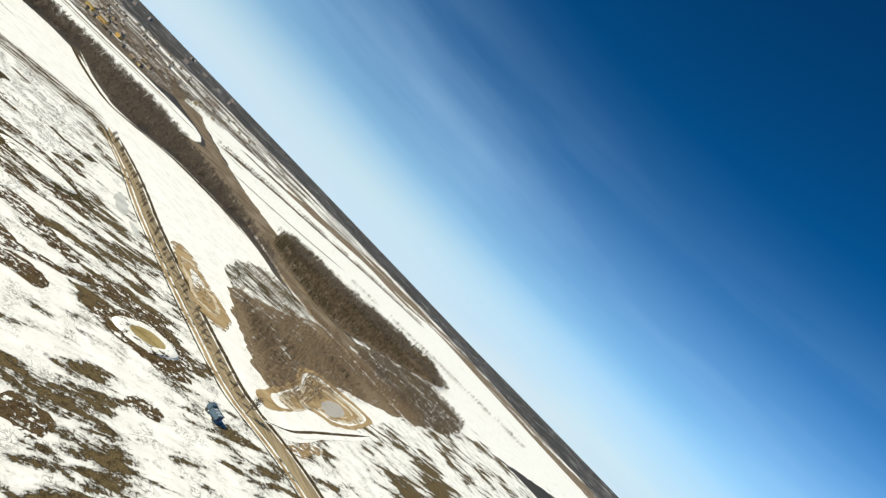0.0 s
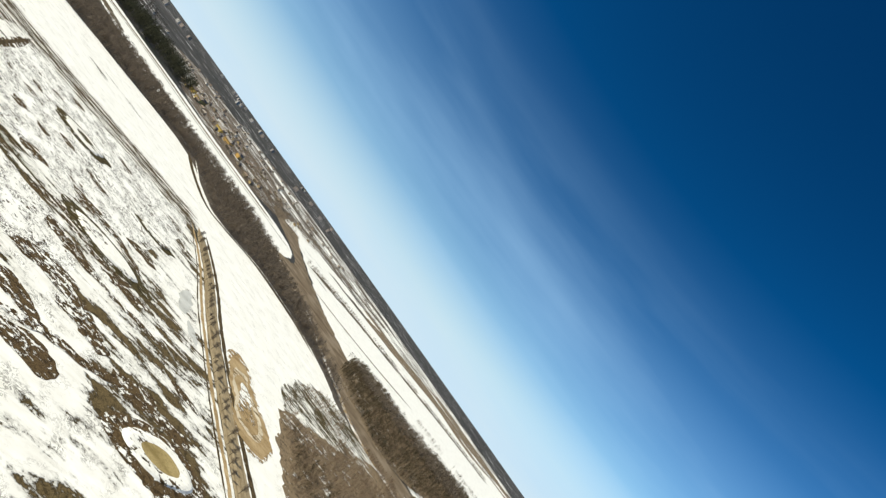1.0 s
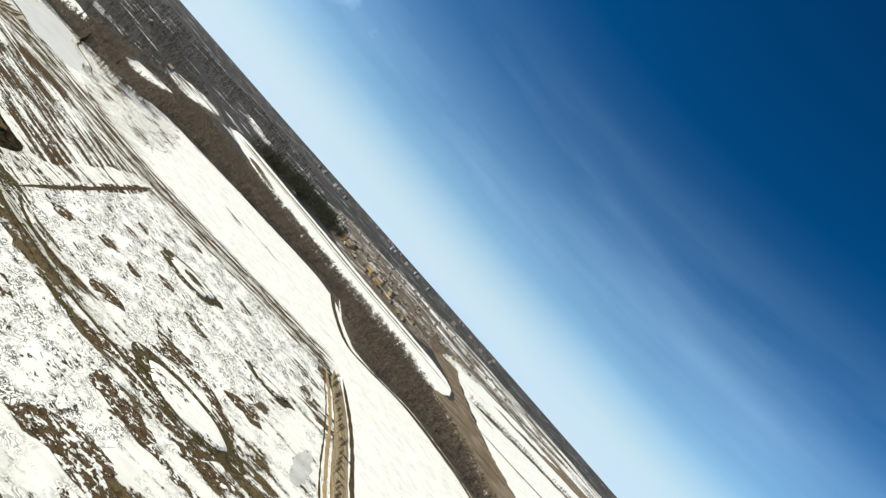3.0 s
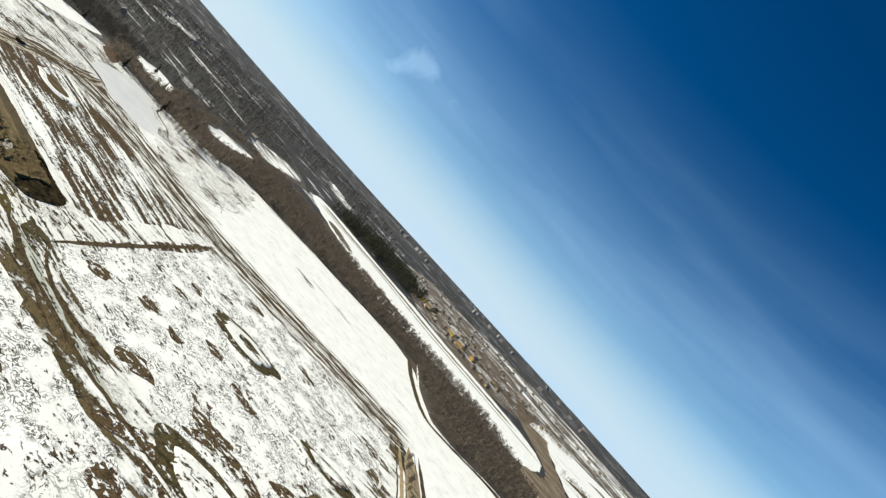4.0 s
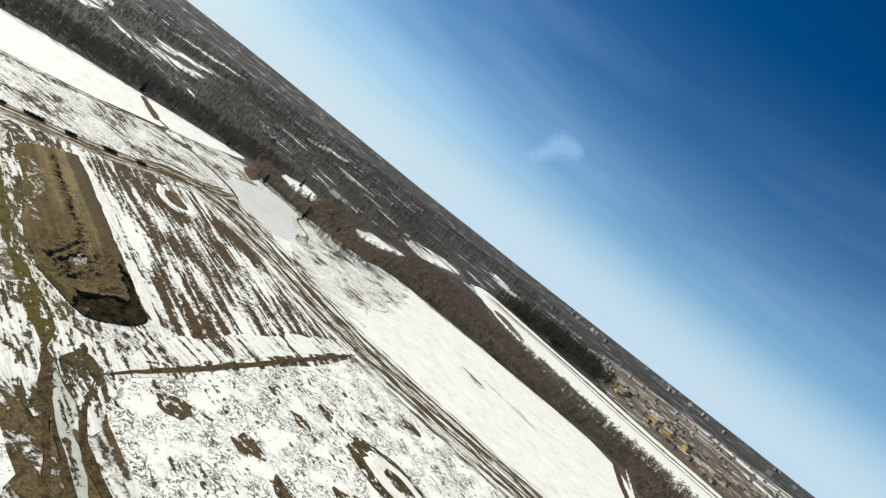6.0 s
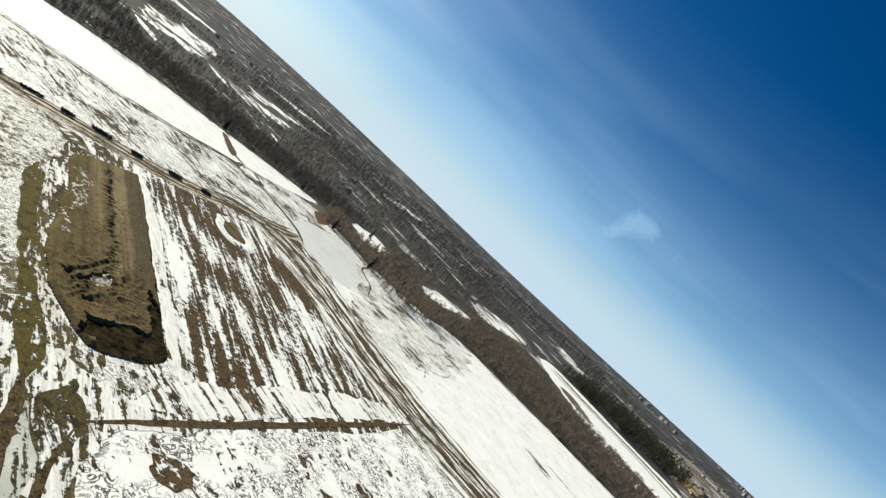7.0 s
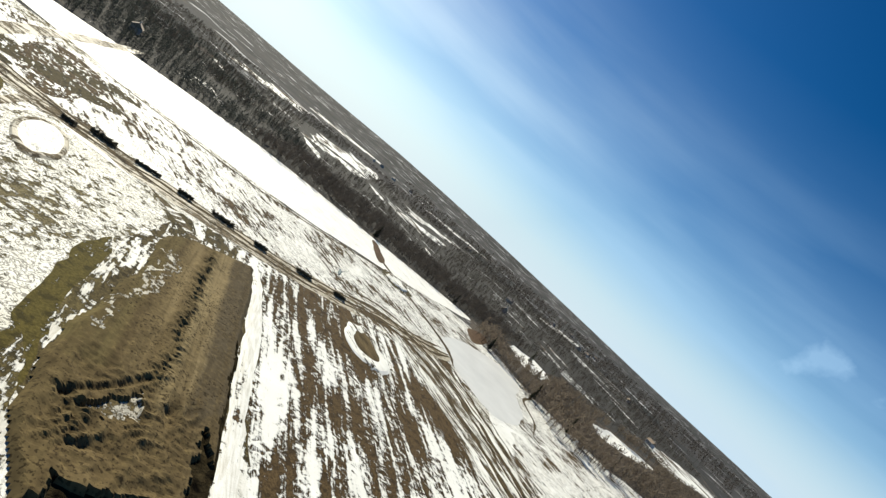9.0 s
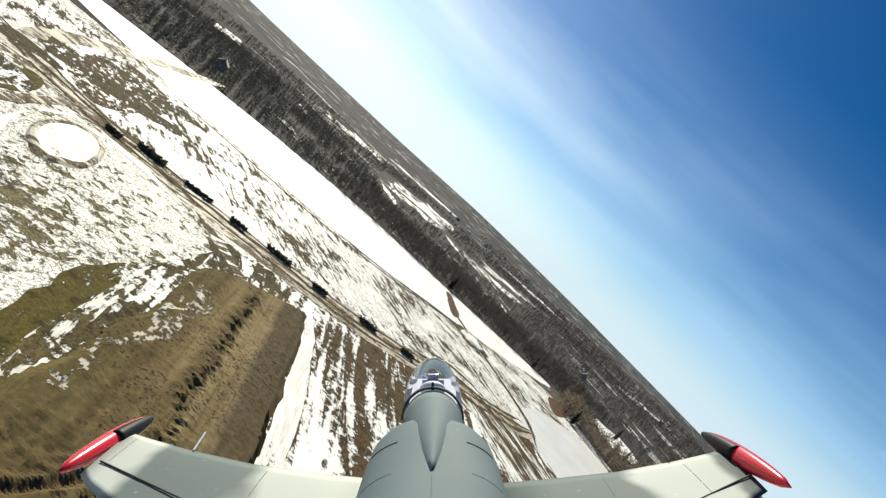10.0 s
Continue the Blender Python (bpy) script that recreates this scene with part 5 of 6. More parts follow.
strip("side_track", [(-172, 183), (-166, 183), (-159, 183.5), (-152, 186), (-145, 191), (-136, 198)], 1.8, 0.312, M_RUT, "muddy side track leaving the ditch", "track", wander=0.6)
strip("side_track", [(-168, 176), (-155, 181), (-144, 186), (-134, 191), (-124, 198), (-110, 207)], 1.3, 0.266, M_RUT, "dark wet rut through the meadow", "track", wander=0.7)
strip("side_track", [(-340, 212), (-362, 205), (-395, 178), (-420, 158)], 2.4, 0.25, M_RUT, "brown path from the track to the wood", "path", wander=0.6)
strip("field_edge", [(-318, 72), (-350, 133), (-396, 173), (-424, 196)], 1.3, 0.24, M_RUT, "brown edge of the white field", "path", wander=0.5)
strip("bank_path", [(-344, 246), (-364, 249), (-384, 246), (-404, 252), (-420, 245)], 1.3, 0.23, M_RUT, "muddy path round the frozen pond", "path", wander=0.5)


for i, (x, y, a, b, t) in enumerate([(-283, 92, 9, 4, -30), (-300, 84, 9, 4, -30), (-292, 98, 8, 3, -30), (-312, 88, 7, 3.5, -30), (-275, 84, 6, 3, 40), (-245, 100, 9, 4, -40), (-262, 88, 8, 3, -50)]):
    bare_spot(x, y, a, b, t, 70.0 + i, M_WETSPOT)


# ---------------------------------------------------------------- hedges and roadside trees
def twig_bundle(rng, n, reach, rise, wide, base, spread):
    """Verts and faces of n thin leaf-shaped blades that rise and spread from a base."""
    v, f = [], []
    for _ in range(n):
        a, u = rng.uniform(0, 6.283), rng.uniform(0, 1)
        o = base(rng)
        d = Vector((math.cos(a), math.sin(a), 0)) * reach * rng.uniform(0.4, 1.0)
        s = Vector((-math.sin(a), math.cos(a), 0)) * wide * rng.uniform(0.5, 1.2)
        tip = o + d + Vector((0, 0, rise * rng.uniform(0.3, 1.0)))
        mid = o + d * 0.55 + Vector((0, 0, rise * 0.35 + spread * rng.uniform(-0.3, 0.3)))
        k = len(v)
        v += [o, mid + s, tip, mid - s]
        f += [(k, k + 1, k + 2), (k, k + 2, k + 3)]
    return v, f


M_HEDGE = by_piece("hedge_leaves", [(0.045, 0.040, 0.028), (0.12, 0.098, 0.062), (0.07, 0.060, 0.040)])


def make_hedge():
    rng = random.Random(5)
    thing = tagged(new("hedge_clump"), "dense dark clump of hedge beside the muddy track", "hedge", "hedge clumps along the track")
    v, f = twig_bundle(rng, 520, 0.7, 0.7, 0.22, lambda r: Vector((r.uniform(-2.3, 2.3), r.gauss(0, 0.6), r.uniform(0.05, 1.0))), 0.4)
    part("foliage", mesh_of("foliage", v, f, M_HEDGE), M_HEDGE, thing)
    for x in (-1.8, -0.6, 0.6, 1.8):
        bm = bmesh.new()
        bmesh.ops.create_cone(bm, cap_ends=True, segments=6, radius1=0.12, radius2=0.05, depth=1.2, matrix=pose(x, 0.1 * math.sin(x * 3), 0.6))
        part("stem", bm, M_BARK, thing)
    return thing


hedge = make_hedge()
HEDGES = [(-300, 162, 126), (-292, 152, 124), (-286.5, 142, 121), (-281.5, 133, 120), (-276, 124, 119), (-272, 116, 118), (-264.5, 111, 116), (-308, 171, 128)]
hedge.matrix_world = pose(HEDGES[0][0], HEDGES[0][1], 0.05, 0, 0, HEDGES[0][2])
hedge.scale = (1.05, 0.85, 0.62)
for x, y, t in HEDGES[1:]:
    copy_thing(hedge, pose(x + 0.9 * math.sin(y), y + 0.9 * math.cos(x), 0.05, 0, 0, t + 7 * math.sin(x * 1.7))).scale = (0.95 + 0.32 * math.sin(x * 3), 0.8 + 0.25 * math.cos(y * 2), 0.6 + 0.1 * math.sin(y))


def make_sapling(seed, height):
    rng = random.Random(seed)
    thing = tagged(new("roadside_tree"), "thin leafless tree standing beside the dirt road", "tree", "trees along the dirt road")
    bm = bmesh.new()
    bmesh.ops.create_cone(bm, cap_ends=True, segments=7, radius1=0.16, radius2=0.03, depth=height, matrix=pose(0, 0, height / 2))
    for k in range(9):
        a, z = k * 2.4, height * (0.3 + 0.065 * k)
        l = height * (0.34 - 0.025 * k)
        m = Matrix.Translation((0, 0, z)) @ Matrix.Rotation(a, 4, "Z") @ Matrix.Rotation(radians(48), 4, "Y") @ Matrix.Translation((0, 0, l / 2))
        bmesh.ops.create_cone(bm, cap_ends=True, segments=5, radius1=0.06, radius2=0.012, depth=l, matrix=m)
    part("trunk", bm, M_BARK, thing)
    v, f = twig_bundle(rng, 190, height * 0.2, height * 0.22, 0.035, lambda r: Vector((r.gauss(0, height * 0.09), r.gauss(0, height * 0.09), r.uniform(height * 0.3, height * 0.85))), 0.4)
    part("crown", mesh_of("crown", v, f, M_BARE), M_BARE, thing)
    return thing


sapling = make_sapling(3, 6.5)
rng = random.Random(11)
spots = curve_through([(-8, 203), (-30, 215), (-56, 234), (-94, 264), (-134, 300), (-165, 322)], 4.6)
sapling.matrix_world = pose(spots[0].x, spots[0].y, 0.1)
for q in spots[1:]:
    ob = copy_thing(sapling, pose(q.x + rng.uniform(-1, 1), q.y + rng.uniform(-1, 1), 0.1, 0, 0, rng.uniform(0, 360)))
    s = rng.uniform(0.35, 0.7)
    ob.scale = (s, s, s)


def make_pine(seed, height):
    rng = random.Random(seed)
    thing = tagged(new("pine_tree"), "lone dark evergreen at the edge of the wood", "tree", "evergreens along the wood")
    bm = bmesh.new()
    bmesh.ops.create_cone(bm, cap_ends=True, segments=7, radius1=0.25, radius2=0.04, depth=height, matrix=pose(0, 0, height / 2))
    part("trunk", bm, M_BARK, thing)
    v, f = [], []
    for _ in range(520):
        u = rng.uniform(0, 1)
        z, r = height * (0.12 + 0.88 * u), height * 0.24 * (1.04 - u)
        a = rng.uniform(0, 6.283)
        d, s = Vector((math.cos(a), math.sin(a), 0)), Vector((-math.sin(a), math.cos(a), 0))
        o = d * r * rng.uniform(0.0, 0.5) + Vector((0, 0, z))
        tip = d * r * rng.uniform(0.7, 1.1) + Vector((0, 0, z - r * 0.25))
        w = s * height * 0.035
        k = len(v)
        v += [o, (o + tip) / 2 + w, tip, (o + tip) / 2 - w]
        f += [(k, k + 1, k + 2), (k, k + 2, k + 3)]
    part("crown", mesh_of("crown", v, f, M_PINE), M_PINE, thing)
    return thing


pine = make_pine(8, 7.5)
PINES_AT = [(-425, 228), (-448, 233), (-402, 252), (-410, 300), (-470, 205), (-452, 152), (-486, 232), (-500, 262), (-462, 262), (-440, 262), (-395, 270), (-520, 300)]
pine.matrix_world = pose(*PINES_AT[0], 0)
for i, (x, y) in enumerate(PINES_AT[1:]):
    ob = copy_thing(pine, pose(x, y, 0, 0, 0, i * 77))
    s = 0.6 + 0.5 * abs(math.sin(i * 1.9))
    ob.scale = (s, s, s)


# ---------------------------------------------------------------- buildings
def box(bm, lo, hi, bevel=0.0):
    g = bmesh.ops.create_cube(bm, size=1.0)
    for v in g["verts"]:
        v.co = Vector([(lo[i] + hi[i]) / 2 + v.co[i] * (hi[i] - lo[i]) for i in range(3)])
    if bevel:
        bmesh.ops.bevel(bm, geom=[e for e in bm.edges if all(v in g["verts"] for v in e.verts)], offset=bevel, segments=2, affect="EDGES")


M_WALL = by_thing("house_plaster", [(0.50, 0.37, 0.16), (0.34, 0.26, 0.15), (0.42, 0.36, 0.27), (0.46, 0.35, 0.18), (0.28, 0.22, 0.16)])
M_YELLOW = by_thing("yellow_plaster", [(0.66, 0.46, 0.10), (0.58, 0.40, 0.12), (0.62, 0.36, 0.08)])
M_BLOCK = by_thing("block_panels", [(0.42, 0.40, 0.39), (0.34, 0.31, 0.30), (0.50, 0.48, 0.45), (0.38, 0.31, 0.27)])
M_SHED = by_thing("shed_boards", [(0.30, 0.24, 0.18), (0.50, 0.45, 0.38), (0.38, 0.31, 0.24), (0.60, 0.58, 0.54)])
M_ROOF = by_thing("roofing", [(0.20, 0.145, 0.105), (0.26, 0.225, 0.185), (0.17, 0.14, 0.12), (0.22, 0.16, 0.11), (0.30, 0.26, 0.22)])
M_PANE = plain("dark_panes", (0.035, 0.040, 0.045), 0.45, vary=0.05)


def make_house(name, w, d, h, roof, material, label, group, cols, rows, tiles=None):
    thing = tagged(new(name), label, "house" if roof else "block of flats", group)
    bm = bmesh.new()
    box(bm, (-w / 2, -d / 2, 0), (w / 2, d / 2, h))
    part("wall", bm, material, thing)
    bm = bmesh.new()
    if roof:
        pts = [(-w / 2 - 0.4, -d / 2 - 0.5, h - 0.15), (w / 2 + 0.4, -d / 2 - 0.5, h - 0.15), (w / 2 + 0.4, d / 2 + 0.5, h - 0.15), (-w / 2 - 0.4, d / 2 + 0.5, h - 0.15), (-w / 2 - 0.4, 0, h + roof), (w / 2 + 0.4, 0, h + roof)]
        vs = [bm.verts.new(p) for p in pts]
        for f in ((0, 1, 5, 4), (2, 3, 4, 5), (1, 2, 5), (3, 0, 4), (3, 2, 1, 0)):
            bm.faces.new([vs[i] for i in f])
        top = part("roof", bm, tiles or M_ROOF, thing)
        bm = bmesh.new()
        box(bm, (w * 0.2, -0.3, h + roof * 0.5), (w * 0.2 + 0.7, 0.4, h + roof + 0.9))
        part("chimney", bm, M_SHED, top)
    else:
        box(bm, (-w / 2 - 0.3, -d / 2 - 0.3, h), (w / 2 + 0.3, d / 2 + 0.3, h + 0.9))
        part("roof", bm, M_ROOF, thing)
    bm = bmesh.new()
    box(bm, (-0.5, -0.05, -0.6), (0.5, 0.05, 0.6))
    pane = bpy.data.meshes.new("window")
    bm.to_mesh(pane)
    bm.free()
    pane.materials.append(M_PANE)
    for side in (-1, 1):
        for c in range(cols):
            for r in range(rows):
                o = part("window", pane, None, thing)
                o.location = (-w / 2 + w * (c + 0.5) / cols, side * (d / 2 + 0.02), h * (r + 0.55) / rows)
    return thing


def scatter(thing, spots):
    thing.matrix_world = pose(*spots[0][:2], 0, 0, 0, spots[0][2])
    for x, y, t in spots[1:]:
        copy_thing(thing, pose(x, y, 0, 0, 0, t))


rng = random.Random(21)
rows_of = []
for i in range(13):
    for j in range(4):
        u, v = i / 12, j / 3
        x = -735 + 250 * u + 40 * v + rng.uniform(-6, 6)
        y = 815 + 50 * u + 120 * v + 40 * v * u + rng.uniform(-8, 8)
        spot = (x, y, 12 + rng.choice((0, 0, 90)) + rng.uniform(-4, 4))
        if rng.random() < 0.62:
            rows_of.append(spot)
for i in range(17):
    for j in range(3):
        u, v = i / 16, j / 2
        spot = (-612 + 200 * u - 70 * v + rng.uniform(-9, 9), 706 - 16 * u + 75 * v + 60 * u * v + rng.uniform(-14, 14), 12 + rng.choice((0, 0, 90)) + rng.uniform(-16, 16))
        if rng.random() < 0.66:
            rows_of.append(spot)
scatter(make_house("house", 6, 4.4, 3.0, 1.6, M_WALL, "distant house with ochre walls and pitched roof", "houses of the settlement", 4, 2), rows_of)
rng = random.Random(25)
scatter(make_house("yellow_house", 11, 6, 5.5, 2.4, M_YELLOW, "larger house with bright yellow walls", "yellow houses of the settlement", 5, 2),
        [(-625, 735, 12), (-612, 752, 100), (-643, 756, 14), (-598, 726, 10), (-548, 738, 8), (-531, 752, 98), (-519, 731, 12), (-502, 748, 100)])
rng = random.Random(22)
scatter(make_house("block_of_flats", 18, 8, 13, 0, M_BLOCK, "far pale block of flats on the skyline", "blocks of flats of the far town", 8, 7),
        [(-2400 + 1350 * rng.random() ** 1.3, 1750 + 1250 * rng.random(), rng.choice((10, 100)) + rng.uniform(-9, 9)) for k in range(30)])
rng = random.Random(23)
scatter(make_house("small_house", 6, 5, 3.0, 1.8, M_SHED, "small far house among bare trees", "houses of the outskirts", 2, 1),
        [(-1100 + 560 * rng.random(), 960 + 520 * rng.random(), rng.uniform(0, 180)) for _ in range(70)])
rng = random.Random(24)
scatter(make_house("cottage", 7, 5, 3.2, 2.0, M_BLOCK, "pale cottage in a clearing of the wood", "cottages in the woods", 3, 1),
        [(-425, 8, 30)] + [(-560 - 800 * rng.random(), -80 + 640 * rng.random(), rng.uniform(0, 180)) for _ in range(14)])


# ---------------------------------------------------------------- parked truck
def make_truck():
    thing = tagged(new("truck"), "blue flatbed truck parked on the snow", "truck")
    blue, tyre = plain("blue_paint", (0.050, 0.085, 0.12), 0.5, vary=0.2), plain("tyre_rubber", (0.02, 0.02, 0.02), 0.9)
    pale = plain("canvas_load", (0.36, 0.41, 0.46), 0.8, vary=0.2)
    bm = bmesh.new()
    box(bm, (-1.25, -2.4, 0.75), (1.25, 0.9, 1.15), 0.05)
    for x in (-1.2, 1.2):
        box(bm, (x - 0.05, -2.4, 1.15), (x + 0.05, 0.9, 2.1), 0.02)
    box(bm, (-1.2, -2.4, 1.15), (1.2, -2.3, 2.1), 0.02)
    part("bed", bm, blue, thing)
    bm = bmesh.new()
    box(bm, (-1.2, 0.95, 0.7), (1.2, 2.5, 2.4), 0.2)
    cab = part("cab", bm, blue, thing)
    bm = bmesh.new()
    box(bm, (-1.0, 2.45, 1.5), (1.0, 2.54, 2.15), 0.03)
    part("windscreen", bm, M_PANE, cab)
    for k in range(3):
        bm = bmesh.new()
        box(bm, (-0.95, -2.15 + k * 1.0, 1.15), (0.95, -1.35 + k * 1.0, 2.0), 0.14)
        part("load", bm, pale, thing, "pale wrapped load")
    for x in (-1.0, 1.0):
        for y in (-1.6, 1.7):
            bm = bmesh.new()
            bmesh.ops.create_cone(bm, cap_ends=True, segments=18, radius1=0.46, radius2=0.46, depth=0.3, matrix=pose(x, y, 0.46, 0, 90, 0))
            part("wheel", bm, tyre, thing)
    thing.matrix_world = pose(-12.0, 184.0, 0.07, 0, 0, 70)


make_truck()



# ---------------------------------------------------------------- the model jet in the air, banked to the left
def loft(sections, n=28, power=2.0, closed=True):
    """A hull through oval sections: forward, middle across, middle up, half width, half height."""
    bm = bmesh.new()
    rings = []
    for y, x0, z0, hw, hh in sections:
        ring = []
        for k in range(n):
            t = 2 * math.pi * k / n
            c, s = math.cos(t), math.sin(t)
            ring.append(bm.verts.new((x0 + hw * math.copysign(abs(c) ** (2 / power), c), y, z0 + hh * math.copysign(abs(s) ** (2 / power), s))))
        rings.append(ring)
    for a, b in zip(rings, rings[1:]):
        for k in range(n):
            bm.faces.new((a[k], a[(k + 1) % n], b[(k + 1) % n], b[k]))
    if closed:
        bm.faces.new(rings[0])
        bm.faces.new(rings[-1][::-1])
    bmesh.ops.recalc_face_normals(bm, faces=bm.faces)
    for f in bm.faces:
        f.smooth = True
    return bm


def aerofoil(edges, thick=0.1, n=9):
    """A wing through pairs of leading and trailing edge points."""
    bm = bmesh.new()
    rings = []
    for le, te in edges:
        le, te = Vector(le), Vector(te)
        chord = (te - le).length
        ring = []
        for side in (1, -1):
            for k in range(n):
                u = k / (n - 1) if side > 0 else 1 - k / (n - 1)
                if side < 0 and k in (0, n - 1):
                    continue
                h = thick * chord * (1.48 * math.sqrt(u) - 0.63 * u - 1.76 * u * u + 1.42 * u ** 3 - 0.5 * u ** 4)
                ring.append(bm.verts.new(le.lerp(te, u) + Vector((0, 0, h * side))))
        rings.append(ring)
    m = len(rings[0])
    for a, b in zip(rings, rings[1:]):
        for k in range(m):
            bm.faces.new((a[k], a[(k + 1) % m], b[(k + 1) % m], b[k]))
    bm.faces.new(rings[0])
    bm.faces.new(rings[-1][::-1])
    bmesh.ops.recalc_face_normals(bm, faces=bm.faces)
    for f in bm.faces:
        f.smooth = True
    return bm


def camo(name, stops, axis=0):
    """Two greys in soft-edged fields along the span."""
    m, t, b = blank(name)
    src = node(t, "ShaderNodeTexCoord").outputs["Object"]
    wob = noise_of(t, src, 9.0, 2.0, 0.4)
    sep = node(t, "ShaderNodeSeparateXYZ")
    wire(t, (src, sep.inputs[0]))
    x = math_node(t, "ADD", math_node(t, "ADD", sep.outputs[axis], 0.5), math_node(t, "MULTIPLY", math_node(t, "SUBTRACT", wob, 0.5), 0.12))
    c = ramp(t, x, stops)
    scuff = ramp(t, noise_of(t, src, 60.0, 5.0, 0.7), [(0.66, 0.0), (0.74, 0.5)])
    c = mix(t, scuff, c, (0.62, 0.65, 0.62))
    wire(t, (c, b.inputs["Base Color"]))
    b.inputs["Roughness"].default_value = 0.7
    b.inputs["Specular IOR Level"].default_value = 0.12
    return m


def rod(a, b, r=0.0015):
    a, b = Vector(a), Vector(b)
    bm = bmesh.new()
    m = Matrix.Translation((a + b) / 2) @ (b - a).to_track_quat("Z", "Y").to_matrix().to_4x4()
    bmesh.ops.create_cone(bm, cap_ends=True, segments=8, radius1=r, radius2=r * 0.7, depth=(b - a).length, matrix=m)
    return bm


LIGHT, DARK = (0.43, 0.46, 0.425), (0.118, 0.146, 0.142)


def make_jet():
    jet = tagged(new("model_jet"), "grey camouflaged model jet with red wingtip tanks banked in flight", "model aircraft")
    hull = camo("hull_grey", [(0.0, (0.122, 0.160, 0.172)), (0.44, (0.110, 0.146, 0.158)), (0.5, (0.128, 0.166, 0.178)), (0.56, (0.114, 0.150, 0.162)), (1.0, (0.122, 0.160, 0.172))])
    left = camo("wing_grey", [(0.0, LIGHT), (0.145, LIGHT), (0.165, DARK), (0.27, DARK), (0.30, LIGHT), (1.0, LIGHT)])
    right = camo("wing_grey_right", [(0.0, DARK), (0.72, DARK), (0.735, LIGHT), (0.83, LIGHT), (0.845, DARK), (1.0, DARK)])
    red, black = plain("red_gloss", (0.62, 0.018, 0.035), 0.25, vary=0.06, scale=40, coat=0.15), plain("black_satin", (0.010, 0.010, 0.011), 0.5, vary=0.2, scale=60)
    seam = plain("panel_seam", (0.10, 0.12, 0.12), 0.8)
    dark = plain("panel_gap", (0.02, 0.022, 0.022), 0.8)
    glass, t, b = blank("canopy_glass")
    clear, gloss = node(t, "ShaderNodeBsdfTransparent", {0: (0.90, 0.92, 0.97, 1)}), node(t, "ShaderNodeBsdfGlossy", {"Roughness": 0.05})
    rim, shell = node(t, "ShaderNodeFresnel", {"IOR": 1.14}), node(t, "ShaderNodeMixShader")
    wire(t, (rim.outputs[0], shell.inputs[0]), (clear.outputs[0], shell.inputs[1]), (gloss.outputs[0], shell.inputs[2]), (shell.outputs[0], t.nodes["Material Output"].inputs[0]))
    seat, helmet = plain("cockpit_grey", (0.36, 0.38, 0.48), 0.7), plain("headrest_white", (0.82, 0.83, 0.85), 0.6)
    o = Vector((0, -0.4, 0.28))          # hull coordinates below are taken from a point over the tail

    def xc(d):
        return -0.0148 * d

    def piece(name, bm, material, parent=jet, label="", shift=True):
        if shift:
            bmesh.ops.translate(bm, verts=bm.verts, vec=o)
        return part(name, bm, material, parent, label)

    secs = [(-0.34, 0.020, -0.262, 0.030), (-0.32, 0.030, -0.262, 0.036), (-0.1, 0.050, -0.268, 0.05), (0.2, 0.070, -0.274, 0.056), (0.45, 0.079, -0.276, 0.058), (0.6, 0.081, -0.276, 0.058), (0.70, 0.081, -0.277, 0.058),
            (0.765, 0.078, -0.277, 0.057), (0.80, 0.071, -0.278, 0.054), (0.822, 0.058, -0.279, 0.047), (0.834, 0.040, -0.28, 0.034)]
    body = piece("fuselage", loft([(d, xc(d), z, w, h) for d, w, z, h in secs], 36, 2.35), hull)
    piece("nose", loft([(d, xc(d), z, w, h) for d, w, z, h in [(0.74, 0.050, -0.30, 0.05), (0.9, 0.050, -0.298, 0.046), (1.1, 0.047, -0.302, 0.042), (1.3, 0.032, -0.310, 0.030), (1.45, 0.014, -0.318, 0.014), (1.48, 0.005, -0.32, 0.005)]], 28), hull)
    piece("spine", loft([(d, xc(d), z, w, h) for d, w, z, h in [(0.955, 0.046, -0.272, 0.049), (0.9, 0.0445, -0.268, 0.049), (0.82, 0.039, -0.262, 0.0475), (0.74, 0.029, -0.252, 0.040), (0.67, 0.017, -0.238, 0.026), (0.62, 0.007, -0.226, 0.0125), (0.595, 0.002, -0.220, 0.005)]], 24), hull)
    # seam along the back and short seams across the hull
    def skin(d, x, w, h):
        """A point on the hull's upper side."""
        return (xc(d) + x, d, -0.2763 + h * (1 - (abs(x) / w) ** 2.35) ** (1 / 2.35))

    piece("panel_gap", rod((xc(0.30), 0.30, -0.2177), (xc(0.58), 0.58, -0.2177), 0.0007), seam, body)
    for d in (0.47, 0.60, 0.70):
        for side in (-1, 1):
            bm = bmesh.new()
            for k in range(5):
                a4, b4 = Vector(skin(d, side * (0.040 + 0.006 * k), 0.081, 0.058)), Vector(skin(d, side * (0.046 + 0.006 * k), 0.081, 0.058))
                m = Matrix.Translation((a4 + b4) / 2) @ (b4 - a4).to_track_quat("Z", "Y").to_matrix().to_4x4()
                bmesh.ops.create_cone(bm, cap_ends=True, segments=6, radius1=0.0006, radius2=0.0006, depth=(b4 - a4).length, matrix=m)
            piece("panel_gap", bm, seam, body)
    canopy = piece("canopy", loft([(d, xc(d), -0.268, w, h) for d, w, h in [(0.958, 0.0475, 0.047), (1.0, 0.0495, 0.064), (1.06, 0.050, 0.073), (1.12, 0.046, 0.068), (1.19, 0.036, 0.050), (1.25, 0.022, 0.026), (1.27, 0.010, 0.010)]], 28), glass, label="clear domed canopy")
    canopy.visible_shadow = False
    hoop = bmesh.new()
    rings = []
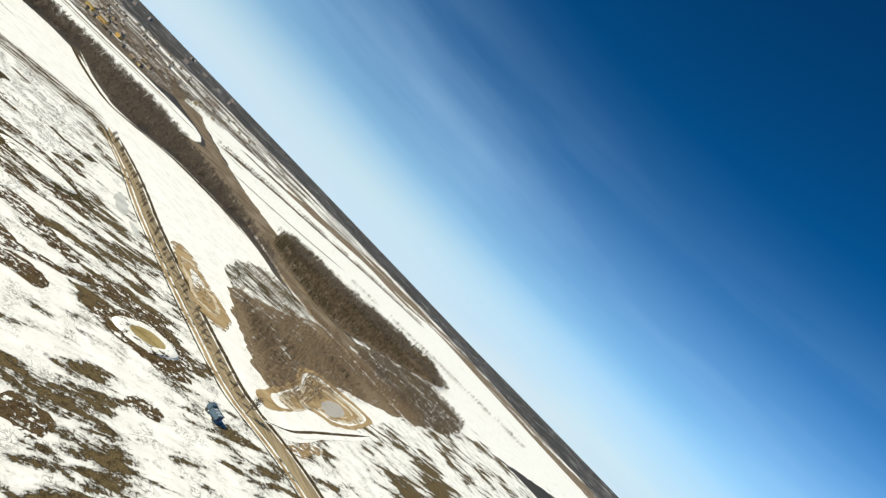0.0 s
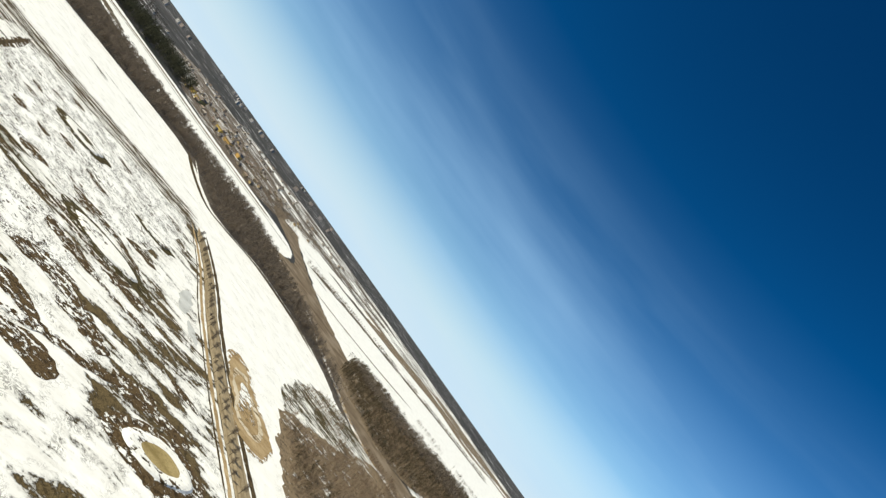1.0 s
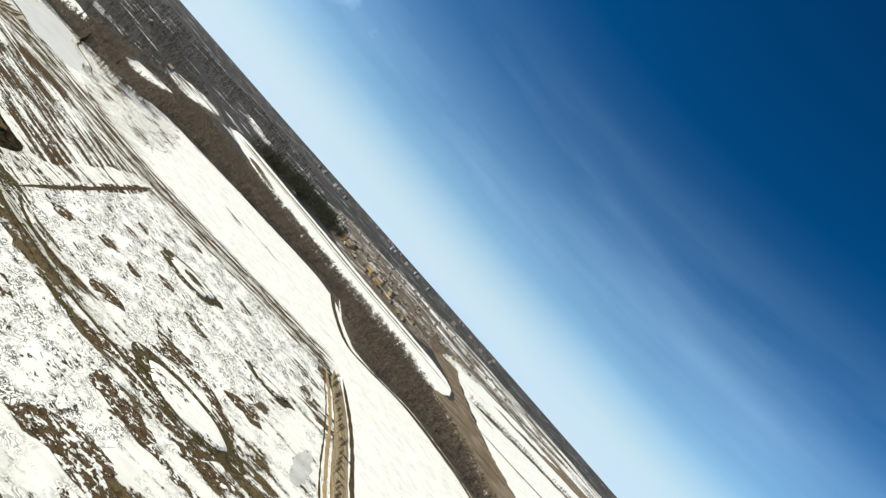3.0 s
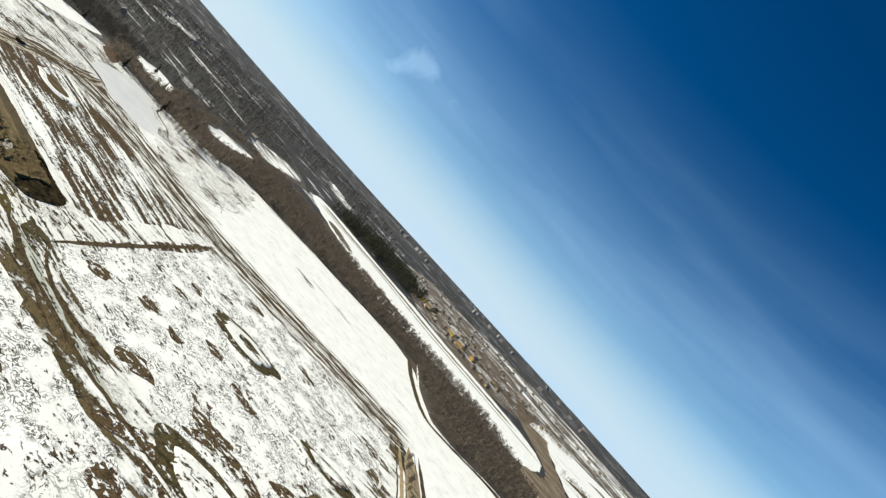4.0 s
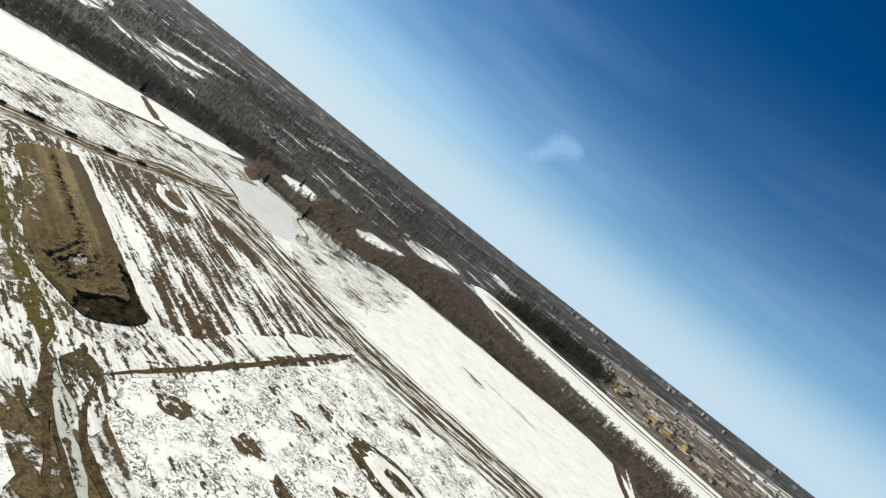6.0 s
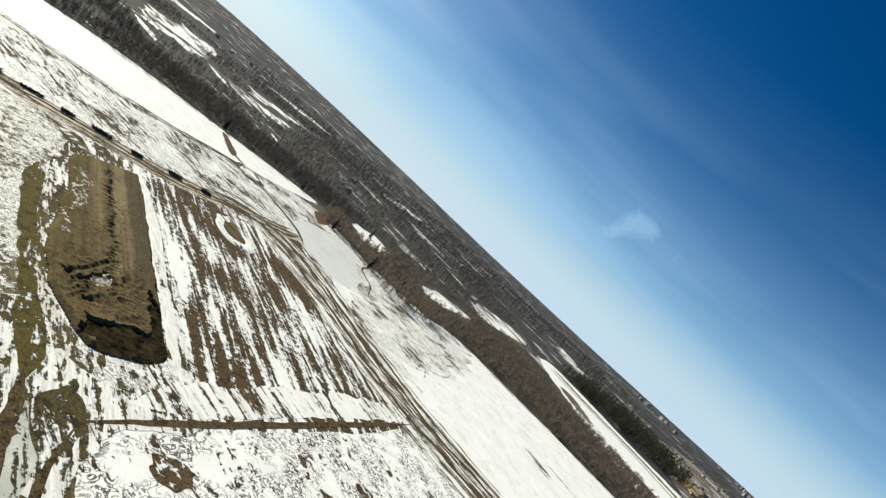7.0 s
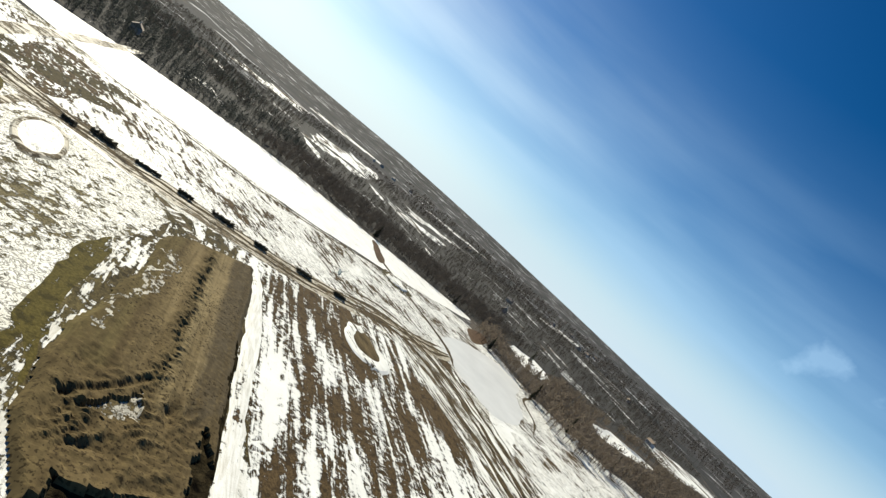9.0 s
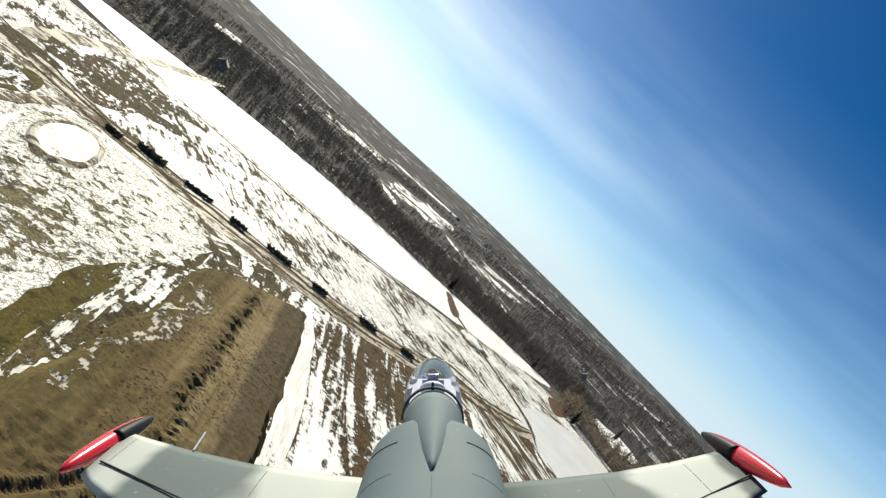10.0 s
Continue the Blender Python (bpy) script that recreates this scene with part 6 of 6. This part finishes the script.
    for d in (0.950, 0.960):
        for s in (0.0465, 0.0495):
            rings.append([hoop.verts.new((xc(d) + s * math.cos(a), d, -0.268 + (s + 0.002) * math.sin(a))) for a in [math.pi * k / 24 for k in range(25)]])
    for a, b2 in ((0, 1), (1, 3), (3, 2), (2, 0)):
        for k in range(24):
            hoop.faces.new((rings[a][k], rings[a][k + 1], rings[b2][k + 1], rings[b2][k]))
    bmesh.ops.recalc_face_normals(hoop, faces=hoop.faces)
    piece("canopy_frame", hoop, dark, canopy)
    piece("latch", rod((xc(0.95), 0.953, -0.222), (xc(0.95), 0.956, -0.210), 0.0025), dark, canopy)
    bm = bmesh.new()
    box(bm, (-0.032, 1.03, -0.30), (0.002, 1.05, -0.238), 0.008)
    piece("seat", bm, seat)
    bm = bmesh.new()
    box(bm, (-0.056, 0.966, -0.306), (0.026, 1.215, -0.258), 0.008)
    piece("cockpit_tub", bm, seat, label="lavender grey cockpit tub")
    bm = bmesh.new()
    bmesh.ops.create_uvsphere(bm, u_segments=16, v_segments=10, radius=1.0, matrix=Matrix.Translation((-0.0155, 1.02, -0.236)) @ Matrix.Diagonal((0.022, 0.012, 0.014, 1)))
    for f in bm.faces:
        f.smooth = True
    piece("headrest", bm, helmet, label="white padded headrest")
    bm = bmesh.new()
    box(bm, (-0.036, 1.11, -0.30), (0.004, 1.14, -0.232), 0.010)
    piece("instrument_panel", bm, seat)
    wl = [((-0.065, 0.715, -0.273), (-0.065, 0.46, -0.277)), ((-0.14, 0.722, -0.268), (-0.14, 0.49, -0.272)), ((-0.228, 0.730, -0.259), (-0.228, 0.53, -0.263)), ((-0.315, 0.757, -0.251), (-0.315, 0.585, -0.256)),
          ((-0.380, 0.785, -0.245), (-0.375, 0.640, -0.251)), ((-0.407, 0.800, -0.243), (-0.398, 0.668, -0.249))]
    wr = [((0.050, 0.712, -0.277), (0.050, 0.46, -0.281)), ((0.13, 0.722, -0.274), (0.13, 0.50, -0.278)), ((0.215, 0.740, -0.272), (0.215, 0.545, -0.276)), ((0.295, 0.770, -0.270), (0.295, 0.605, -0.275)),
          ((0.350, 0.797, -0.269), (0.350, 0.668, -0.275)), ((0.376, 0.812, -0.268), (0.372, 0.690, -0.276))]
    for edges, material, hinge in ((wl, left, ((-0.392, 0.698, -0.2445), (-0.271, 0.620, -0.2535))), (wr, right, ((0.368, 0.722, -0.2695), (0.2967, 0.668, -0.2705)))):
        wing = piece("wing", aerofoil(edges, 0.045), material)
        a, b2 = Vector(hinge[0]), Vector(hinge[1])
        inner = b2 + (b2 - a) * 1.0
        piece("hinge_line", rod(a, inner, 0.0011), dark, wing)
        # thin panel gaps across the chord and along the span
        for f in (0.34, 0.62, 0.86):
            k = f * (len(edges) - 1)
            i, u = int(k), k - int(k)
            le, te = Vector(edges[i][0]).lerp(Vector(edges[i + 1][0]), u), Vector(edges[i][1]).lerp(Vector(edges[i + 1][1]), u)
            chord = (te - le).length
            at = lambda w: le.lerp(te, w) + Vector((0, 0, 0.045 * chord * (1.48 * math.sqrt(w) - 0.63 * w - 1.76 * w * w + 1.42 * w ** 3 - 0.5 * w ** 4) - 0.0002))
            bm = bmesh.new()
            for w0 in (0.12, 0.30, 0.48):
                a3, b3 = at(w0), at(w0 + 0.15)
                m = Matrix.Translation((a3 + b3) / 2) @ (b3 - a3).to_track_quat("Z", "Y").to_matrix().to_4x4()
                bmesh.ops.create_cone(bm, cap_ends=True, segments=6, radius1=0.0006, radius2=0.0006, depth=(b3 - a3).length, matrix=m)
            piece("panel_gap", bm, seam, wing)
    # tip tanks: a black fore body and a red aft body
    for nose_end, tail_end in (((-0.416, 0.872, -0.2435), (-0.416, 0.657, -0.2425)), ((0.379, 0.878, -0.268), (0.379, 0.655, -0.2585))):
        a, b2 = Vector(nose_end), Vector(tail_end)

        def spindle(u0, u1, grow=0.0, lean=(0.0, 0.0)):
            s = []
            for k in range(13):
                u = u0 + (u1 - u0) * k / 12
                q = a.lerp(b2, u)
                r = 0.0128 * (4 * u * (1 - u) * (1.25 - 0.5 * u) / 1.02) ** 0.55 + 0.0004 + grow
                s.append((q.y, q.x + lean[0], q.z + lean[1], r * 0.95, r))
            return loft(s, 20)

        tank = piece("tip_tank", spindle(0.0, 1.0), red, label="glossy red wingtip tank")
        piece("tank_nose", spindle(0.04, 0.5, -0.0022, (math.copysign(0.0046, -a.x), 0.0026)), black, tank, "black anti-glare panel on the tank")
    piece("probe", rod((-0.307, 0.752, -0.250), (-0.303, 0.780, -0.236)), helmet)
    piece("probe", rod((0.288, 0.765, -0.268), (0.285, 0.795, -0.261)), dark)
    black.node_tree.nodes["Principled BSDF"].inputs["Specular IOR Level"].default_value = 0.12
    jet.matrix_world = pose(-172.2131, 183.5074, 33.5566, -6.254, -43.948, 103.717)


make_jet()
